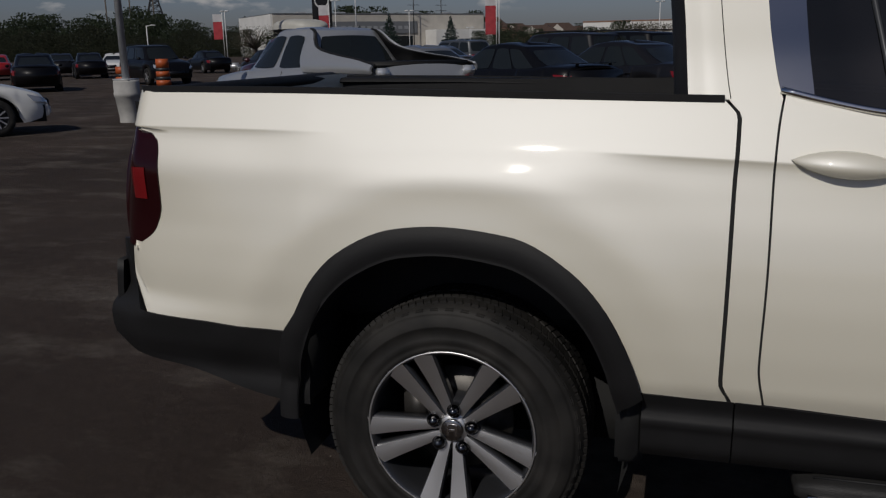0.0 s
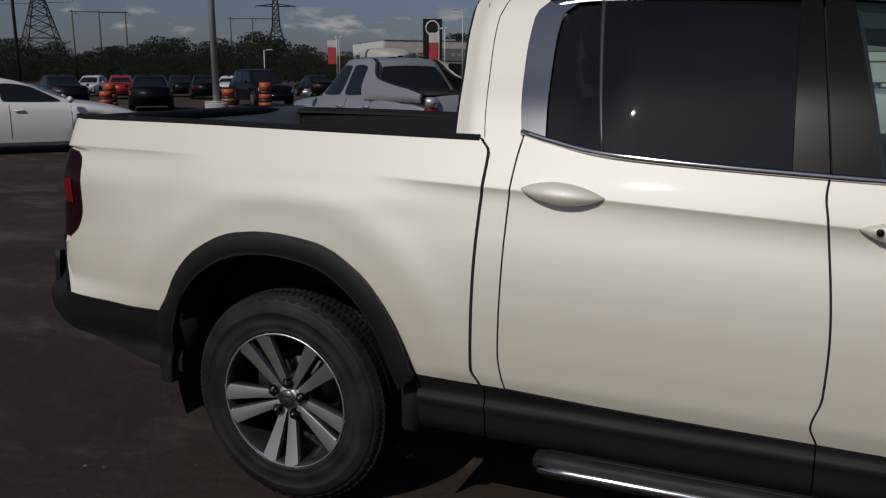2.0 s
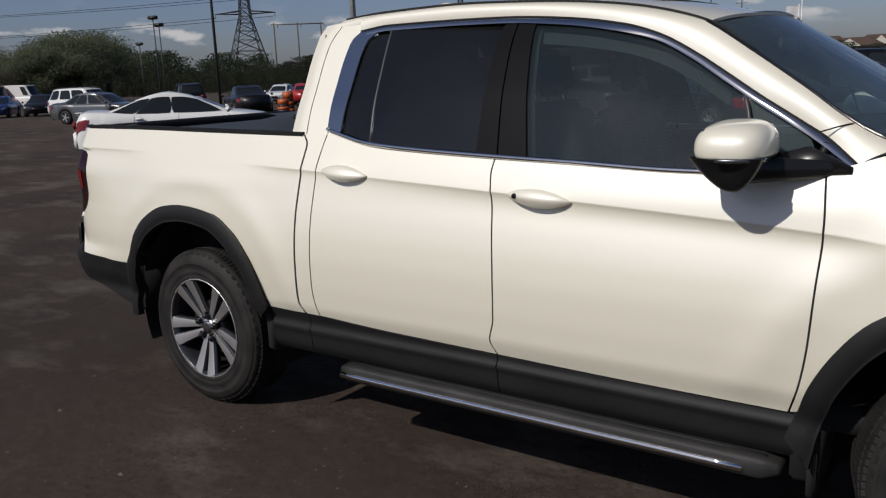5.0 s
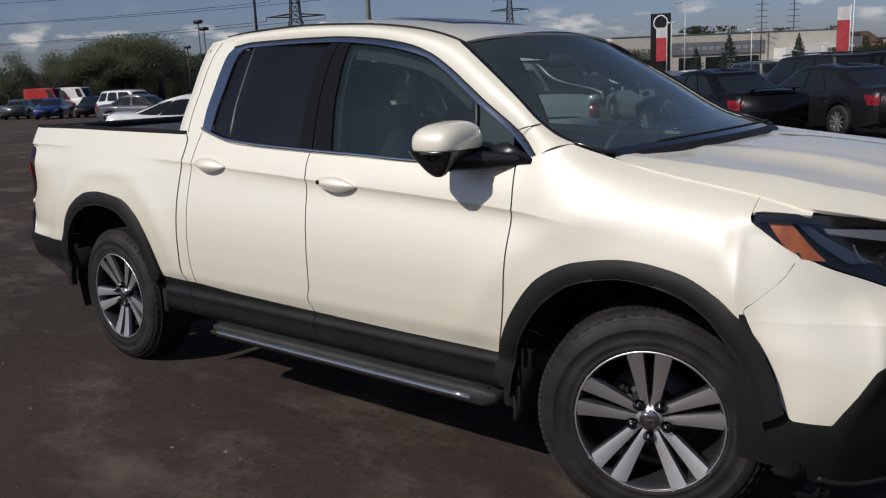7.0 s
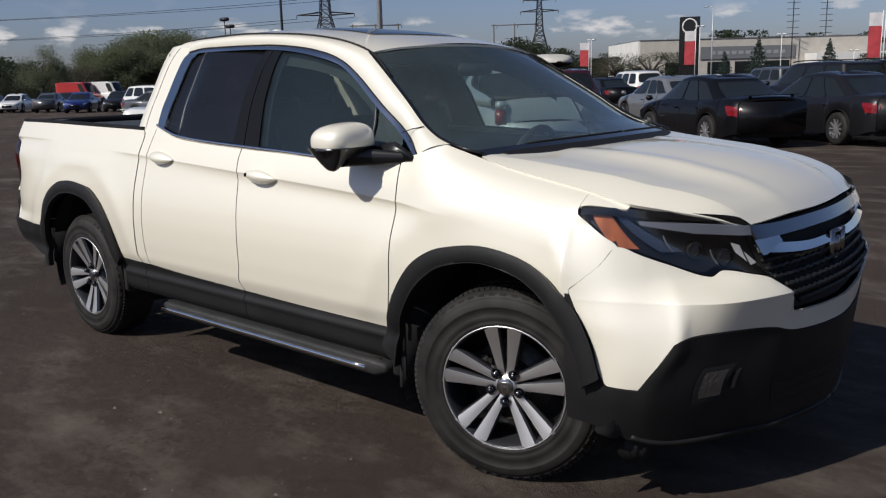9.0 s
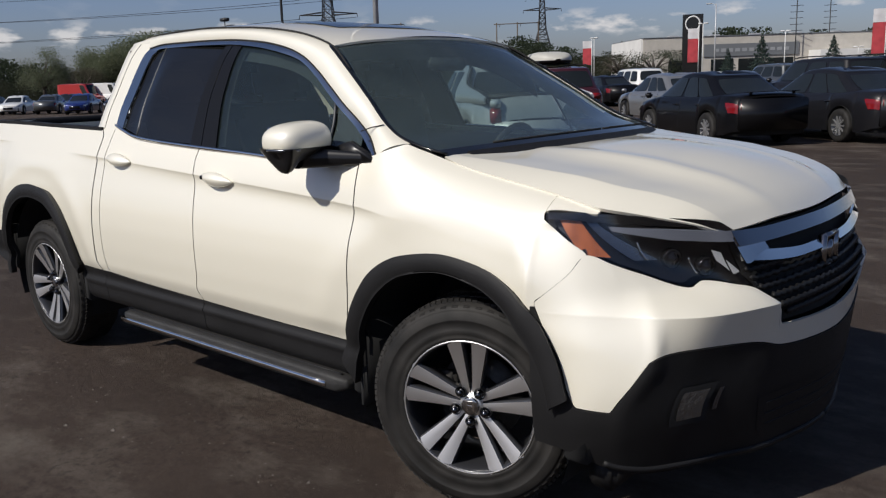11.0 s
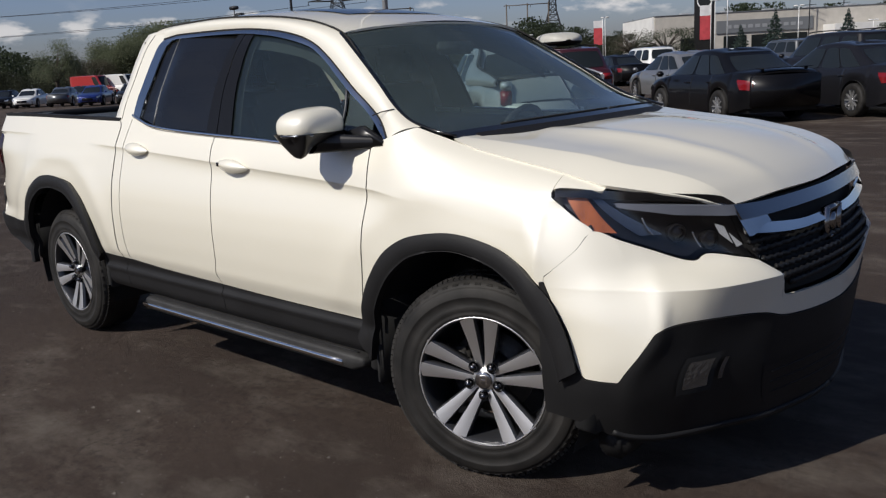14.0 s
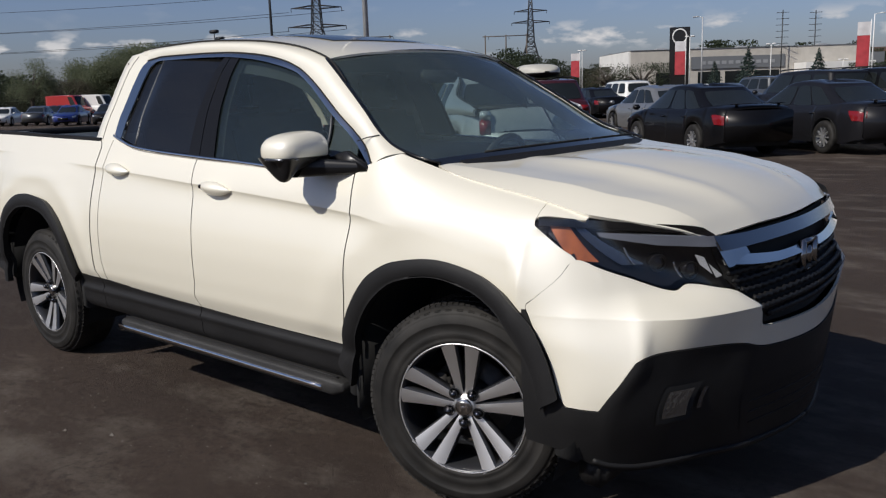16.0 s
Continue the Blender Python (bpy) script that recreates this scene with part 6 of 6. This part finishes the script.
block("wall", 0, n * .95, 0, 26, 0, ht, STUCCO, deal)
block("parapet", -.15, n * .95 + .2, -.15, 26.1, ht, ht + .18, GREY_BAND, deal)
block("side_wall", -.5, 0, .2, 26, 0, ht - .05, WHITE_WALL, deal, label="sunlit white side wall")
block("fascia", n * .24, n * .62, -.25, -.02, ht * .52, ht * .82, GREY_BAND, deal, label="grey fascia band with raised pale bars")
for i in range(11):
    block("sign_bar", n * .28 + i * n * .028, n * .28 + i * n * .028 + n * .019, -.30, -.26, ht * .63, ht * .71, SIGN_GREY, deal, .01)
block("front_block", n * .66, n * .94, -5.5, -.1, 0, ht * .60, WHITE_WALL, deal, label="white projecting block")
for f0, f1 in ((.70, .745), (.80, .835), (.86, .90)):
    block("doorway", n * f0, n * f1, -5.56, -5.5, .1, ht * .36, CAR_GLASS, deal, .01)
for f0, f1 in ((.10, .22), (.27, .36), (.38, .47), (.50, .60)):
    block("shop_window", n * f0, n * f1, -.08, -.01, .1, ht * .46, CAR_GLASS, deal, .01, "dark shop window")
block("roof_box", n * .955, n * 1.0, -3, 6, ht * .30, ht * .80, GREY_BAND, deal)
for i in range(5):
    block("roof_unit", n * (.15 + .17 * i), n * (.15 + .17 * i) + 2.2, 8, 10, ht + .1, ht + .8, GALVANISED, deal)

m, n2 = frame_from((-22.16, 195.77), (15.14, 196.54))
ware = thing("warehouse", "long white warehouse with brown bands", "building", m)
hw2 = 6.54
block("wall", 0, n2 + 8, 0, 20, 0, hw2, WHITE_WALL, ware)
block("band", -.05, n2 + 8, -.06, 0, hw2 * .62, hw2 * .68, BRICK, ware)
block("band", -.05, n2 + 8, -.06, 0, hw2 * .95, hw2, BRICK, ware)
for i in range(5):
    block("doorway", 2 + i * 4.2, 4 + i * 4.2, -.05, -.01, 0, hw2 * .45, GREY_BAND, ware, .01)

m, n3 = frame_from((-70.83, 154.55), (-67.32, 156.19))
pylon_sign = thing("pylon_sign", "tall black pylon sign with a plain pale ring", "sign", m)
sh = 12.62
block("slab", 0, n3, 0, .5, 0, sh, GLOSS_BLACK, pylon_sign)
rg = tube([Vector((n3 / 2 + n3 * .34 * math.cos(a), -.05, sh - n3 * .47 + n3 * .36 * math.sin(a))) for a in steps(0, math.tau, 28)], n3 * .04, 6, cap=False)
part("ring", rg, WHITE_PAINT, pylon_sign, "plain pale ring")

RED_CLOTH = material("red_banner", (0.36, 0.035, 0.045), 0.8, vary=.2, vary_scale=.8)
WHITE_CLOTH = material("white_banner", (0.52, 0.51, 0.52), 0.8, vary=.1, vary_scale=.8)


def banner(x, y, top, h, w, yaw):
    p = thing("banner", "red and white vertical banner on a white pole", "banner", pose(x, y, 0, 0, 0, yaw), "banners")
    part("pole", tube([(0, 0, 0), (0, 0, top + .3)], .06, 8), WHITE_PAINT, p)
    def cloth(z0, z1, slope):
        return sheet(lambda u, v: Vector((-.08 - w * u, .05 * math.sin(5 * u + z0), z0 + (z1 - z0) * v + slope * u * (1 if v < .5 else 1))), steps(0, 1, 8), steps(0, 1, 4))
    part("cloth", cloth(top - h, top - h * .30, 0), RED_CLOTH, p, "red lower cloth", solid=.01)
    part("cloth", cloth(top - h * .30, top, 0), WHITE_CLOTH, p, "white upper cloth", solid=.01)


banner(-65.09, 149.52, 9.55, 6.2, 1.9, 20)
banner(-83.63, 141.91, 8.18, 4.6, 1.7, 20)
banner(-28.82, 132.68, 9.62, 6.4, 1.7, 20)


def house(x, y, w, h, yaw, mat):
    p = thing("house", "brown townhouse with a gabled roof far off", "house", pose(x, y, 0, 0, 0, yaw), "townhouses")
    block("wall", -w / 2, w / 2, 0, 9, 0, h * .68, mat, p)
    b = prism([(-w / 2 - .4, h * .68), (w / 2 + .4, h * .68), (w * .28, h), (-w * .28, h)], -.4, 9.4)
    part("roof", b, ROOF_TILE, p, smooth=False)
    b = prism([(-w * .2, h * .66), (w * .2, h * .66), (0, h * .96)], -.7, 4)
    part("gable", b, STUCCO, p, smooth=False)
    for i in (-1, 1):
        q = part("window", box(bmesh.new(), i * w * .3 - .6, i * w * .3 + .6, -.06, .02, h * .40, h * .58), CAR_GLASS, p)
        part("sill", box(bmesh.new(), i * w * .3 - .75, i * w * .3 + .75, -.14, .02, h * .38, h * .40), WHITE_WALL, q)


house(-86.18, 315.46, 16.0, 10.55, 0, BRICK)
house(-77.36, 325.96, 20.0, 9.29, 7, BRICK)
house(-66.84, 336.44, 16.0, 10.10, 14, BRICK)
house(-56.21, 322.15, 20.0, 8.89, 1, BRICK)
house(-47.70, 331.60, 16.0, 9.73, 8, BRICK)
house(-43.23, 340.28, 20.0, 8.57, 15, BRICK)
house(-94.48, 311.48, 20.0, 13.6, 0, BRICK)
house(-90.28, 323.20, 20.0, 12.8, 11, BRICK)
house(-80.58, 315.54, 20.0, 13.0, 22, BRICK)
house(-76.16, 326.99, 20.0, 12.4, 8, BRICK)


# ---- power lines ----
def lattice_tower(x, y, h, base, arms, yaw, r=.10):
    p = thing("lattice_tower", "steel lattice power pylon", "power pylon", pose(x, y, 0, 0, 0, yaw), "power pylons")
    def wd(z):
        t = z / h
        return base * (1 - t / .55) + base * .22 * (t / .55) if t < .55 else base * .22 * (1 - .6 * (t - .55) / .45)
    zs = [h * t for t in (0, .1, .2, .29, .37, .44, .5, .55, .61, .67, .73, .79, .85, .91, 1)]
    for sx in (-1, 1):
        for sy in (-1, 1):
            part("leg", tube([(sx * wd(z) / 2, sy * wd(z) / 2, z) for z in zs], r * 1.4, 5), DARK_STEEL, p)
    br = bmesh.new()
    for z0, z1 in zip(zs, zs[1:]):
        for k in range(4):
            c = [(-1, -1), (1, -1), (1, 1), (-1, 1)]
            a0, a1 = c[k], c[(k + 1) % 4]
            P = lambda s, z: (s[0] * wd(z) / 2, s[1] * wd(z) / 2, z)
            tube([P(a0, z0), P(a1, z1)], r * .7, 4, br)
            tube([P(a1, z0), P(a0, z1)], r * .7, 4, br)
            tube([P(a0, z1), P(a1, z1)], r * .7, 4, br)
    part("bracing", br, DARK_STEEL, p)
    for z, w in arms:
        for s in (-1, 1):
            tip = (s * w / 2, 0, z)
            for dy in (-1, 1):
                part("arm_strut", tube([(s * wd(z) / 2, dy * wd(z) / 2, z + .9), tip], r, 4), DARK_STEEL, p)
                part("arm_strut", tube([(s * wd(z) / 2, dy * wd(z) / 2, z - .3), tip], r, 4), DARK_STEEL, p)
            part("insulator", tube([tip, (s * w / 2, 0, z - 1.4)], r * .8, 5), DARK_STEEL, p)
    return p


T1 = (-251.82, 221.36)
ARM1 = 28.62
lattice_tower(T1[0], T1[1], ARM1 * 1.75, 18, [(ARM1, 23), (ARM1 * 1.25, 20), (ARM1 * 1.5, 17)], 38, .16)
T2 = (-268.01, 391.65)
lattice_tower(T2[0], T2[1], 50.37, 18, [(38.35, 21), (44.37, 18)], 30, .20)
WOOD_POLE = material("weathered_wood_pole", (0.10, 0.085, 0.07), 0.9, vary=0.2)


def h_frame(pts, top, yaw):
    p = thing("utility_pole", "wooden three-post power line frame", "utility pole", pose(*pts, 0, 0, 0, yaw), "utility poles")
    for dx in (-8, 0, 8):
        part("post", tube([(dx, 0, 0), (dx, 0, top + .5)], .24, 6), WOOD_POLE, p)
        part("insulator", tube([(dx + 1.2, 0, top - .1), (dx + 1.2, 0, top - 1.1)], .10, 5), DARK_STEEL, p)
    part("crossbar", tube([(-9, 0, top), (9, 0, top)], .2, 6), WOOD_POLE, p)


h_frame((-210.75, 208.23), 21.47, 45)
h_frame((-191.41, 264.11), 22.21, 35)
for pts, top in (((-59.83, 186.03), 16.09), ((-56.54, 197.61), 16.42)):
    p = thing("utility_pole", "tall pole with many crossarms far off", "utility pole", pose(*pts, 0, 0, 0, 20), "utility poles")
    part("post", tube([(0, 0, 0), (0, 0, top + .5)], .11, 6), DARK_STEEL, p)
    for k in range(6):
        part("crossarm", tube([(-1.3, 0, top - k * 1.3), (1.3, 0, top - k * 1.3)], .06, 5), DARK_STEEL, p)
WIRE = DARK_STEEL
for side, dz in ((-1, 0), (1, 0), (-1, ARM1 * .25), (1, ARM1 * .25), (-1, ARM1 * .5)):
    a = Vector((T1[0] + side * 8.6, T1[1] + side * 6.9, ARM1 + dz - 1.4))
    c = a + Vector((-250, -330, 3))
    b = tube([a.lerp(c, t) - Vector((0, 0, 36 * t * (1 - t))) for t in steps(0, 1, 24)], lambda t: .085 - .07 * t, 4)
    w = part("power_line", b, WIRE, None)
    tagged(w, "thin dark power line strung from a pylon", "power line", "power lines")

# ---- trees ----
def foliage_material(name, a, b):
    m = bpy.data.materials.new(name)
    m.use_nodes = True
    n, l = m.node_tree.nodes, m.node_tree.links
    p = n["Principled BSDF"]
    p.inputs["Roughness"].default_value = 0.7
    geo = n.new("ShaderNodeNewGeometry")
    r = n.new("ShaderNodeValToRGB")
    r.color_ramp.elements[0].color, r.color_ramp.elements[1].color = (*a, 1), (*b, 1)
    l.new(geo.outputs["Random Per Island"], r.inputs["Fac"])
    l.new(r.outputs["Color"], p.inputs["Base Color"])
    tr, mx = n.new("ShaderNodeBsdfTranslucent"), n.new("ShaderNodeMixShader")
    mx.inputs["Fac"].default_value = 0.45
    p.inputs["Specular IOR Level"].default_value = 0.15
    l.new(r.outputs["Color"], tr.inputs["Color"])
    l.new(p.outputs["BSDF"], mx.inputs[1])
    l.new(tr.outputs["BSDF"], mx.inputs[2])
    l.new(mx.outputs["Shader"], n["Material Output"].inputs["Surface"])
    return m


LEAF = foliage_material("green_foliage", (0.032, 0.044, 0.026), (0.064, 0.080, 0.046))
LEAF_DRY = foliage_material("dry_green_foliage", (0.075, 0.073, 0.052), (0.13, 0.12, 0.085))
LEAF_BRUSH = foliage_material("brush_foliage", (0.028, 0.033, 0.020), (0.054, 0.058, 0.036))
NEEDLE = foliage_material("spruce_needles", (0.035, 0.055, 0.048), (0.085, 0.115, 0.098))
LEAF_TREE = foliage_material("tree_foliage", (0.10, 0.118, 0.072), (0.19, 0.21, 0.13))
BARK = material("bark", (0.075, 0.06, 0.05), 0.9, bump=0.6, scale=12, vary=0.2)


def leaf_mesh(name, centres, sizes, rng, tall=1.0):
    """Many small bent leaf clumps, four corners each."""
    n = len(centres)
    c = np.asarray(centres, float)
    s = np.asarray(sizes, float)[:, None]
    a = rng.normal(size=(n, 3))
    a /= np.linalg.norm(a, axis=1, keepdims=True)
    t = rng.normal(size=(n, 3))
    b = np.cross(a, t)
    b /= np.linalg.norm(b, axis=1, keepdims=True) + 1e-9
    nrm = np.cross(a, b)
    v = np.stack([c - a * s - b * s * .5, c + a * s * .2 - b * s * .7 + nrm * s * .2, c + a * s * 1.1, c + a * s * .1 + b * s * .8 + nrm * s * .2], 1).reshape(-1, 3)
    f = np.arange(4 * n).reshape(-1, 4)
    me = bpy.data.meshes.new(name)
    me.from_pydata(v.tolist(), [], f.tolist())
    return me


def tree(x, y, h, w, seed, leaves=900, mat=None, label="leafy green tree at the lot's edge", dense=1.0):
    rng = np.random.default_rng(seed)
    p = thing("tree", label, "tree", pose(x, y, 0), "trees")
    part("trunk", tube([(0, 0, 0), (.1, .05, h * .3), (.05, -.1, h * .6)], lambda t: .06 * w * (1 - .6 * t), 7), BARK, p)
    centres, sizes = [], []
    for k in range(20):
        a = rng.uniform(0, math.tau)
        zc = h * rng.uniform(.35, .9)
        rr = w * .42 * (1 - abs(zc / h - .55) * 1.1)
        tip = Vector((rr * math.cos(a), rr * math.sin(a), zc))
        part("limb", tube([(.05, 0, h * .28), tip * .5 + Vector((0, 0, h * .2)), tip], lambda t: .022 * w * (1 - .8 * t), 5), BARK, p)
        m = leaves * 15 // 20
        q = np.clip(rng.normal(size=(m, 3)), -1.9, 1.9) * np.array([w * .115, w * .115, h * .068])
        centres.append(np.array(tip) + q)
        sizes.append(rng.uniform(.0055, .0135, m) * w * dense)
    me = leaf_mesh("crown", np.concatenate(centres), np.concatenate(sizes), rng)
    me.materials.append(mat or LEAF)
    ob = new("crown", me)
    ob.parent = p
    return p


def spruce(x, y, h, seed):
    rng = np.random.default_rng(seed)
    p = thing("spruce", "young blue-green spruce tree on a lawn", "spruce tree", pose(x, y, 0), "spruces")
    part("trunk", tube([(0, 0, 0), (0, 0, h * .95)], lambda t: .09 * (1 - .8 * t), 6), BARK, p)
    n = 2400
    z = 1 - np.sqrt(rng.uniform(0, 1, n)) * .95
    tier = np.floor(z * 11) / 11
    rad = (1 - z) * h * .40 * (0.75 + .35 * ((z - tier) * 11 < .4)) * np.sqrt(rng.uniform(.15, 1, n))
    a = rng.uniform(0, math.tau, n)
    c = np.stack([rad * np.cos(a), rad * np.sin(a), z * h + .1 - rad * .12], 1)
    me = leaf_mesh("crown", c, rng.uniform(.05, .12, n) * h * .22, rng)
    me.materials.append(NEEDLE)
    ob = new("crown", me)
    ob.parent = p


spruce(-51.22, 144.49, 7.56, 11)
spruce(-54.80, 138.75, 5.37, 12)
spruce(-41.72, 151.95, 7.01, 13)
tree(-64.20, 129.93, 5.52, 9.0, 21, 260, label="small leafy tree before the dealership")
tree(-70.21, 128.93, 5.77, 8.0, 22, 120, LEAF_DRY, "thin young tree with sparse leaves")
tree(-4.98, 146.97, 4.80, 11, 24, 200, LEAF_DRY, "young tree with dry sparse leaves")
tree(-105.17, 44.53, 7.31, 5.6, 31, 1000, LEAF_TREE)
tree(-110.51, 52.10, 5.0, 6.0, 32, 800, LEAF_DRY)
tree(-112.61, 56.86, 6.3, 7.0, 33, 1100, LEAF_TREE)
tree(-109.17, 59.09, 7.9, 8.0, 34, 1300, LEAF_TREE)
tree(-108.88, 63.66, 9.82, 10.5, 35, 1400, LEAF_TREE)
tree(-111.88, 70.28, 9.99, 10.0, 36, 1200, LEAF_TREE)
tree(-115.34, 58.81, 8.9, 8.5, 37, 1400, LEAF_TREE)
tree(-112.49, 63.99, 9.99, 10.5, 38, 1400, LEAF_TREE)


def woods(name, span, radius, heights, count, seed, mat, label):
    """A belt of far trees as one sheet of leaf clumps."""
    rng = np.random.default_rng(seed)
    cs, ss = [], []
    swell = [rng.uniform(0, math.tau) for _ in range(3)]
    for i in range(count):
        az = radians(span[0] + (span[1] - span[0]) * (i + rng.uniform(-.6, .6)) / count)
        r = radius * rng.uniform(.95, 1.2)
        stand = .5 + .22 * math.sin(az * 21 + swell[0]) + .18 * math.sin(az * 53 + swell[1]) + .14 * math.sin(az * 117 + swell[2])
        h = (heights[0] + (heights[1] - heights[0]) * min(1.15, max(0, stand + rng.uniform(-.28, .28)))) * r / radius
        cx, cy = 3 + r * math.cos(az), -3 + r * math.sin(az)
        m = 900
        q = rng.uniform(-1, 1, (m, 3))
        q[:, :2] *= h * .34 * (1 - .45 * np.abs(q[:, 2:3]))
        z = h * (.5 + .5 * q[:, 2])
        cs.append(np.stack([cx + q[:, 0], cy + q[:, 1], z], 1))
        ss.append(rng.uniform(.014, .032, m) * h)
    me = leaf_mesh(name, np.concatenate(cs), np.concatenate(ss), rng)
    me.materials.append(mat)
    return tagged(new(name, me), label, "woods", kind="stuff")


woods("far_woods", (101, 172), 262, (5.5, 13.0), 300, 5, LEAF, "dense dark green woods beyond the lot")
woods("far_brush", (113, 176), 200, (4.0, 7.0), 230, 6, LEAF_BRUSH, "brownish brush before the woods")
woods("hill_woods", (70, 112), 420, (6.5, 10.5), 170, 7, LEAF, "wooded skyline behind the dealership")
woods("edge_brush", (94.5, 104.5), 165, (3.4, 5.2), 34, 9, LEAF, "green brush at the lot's far edge")
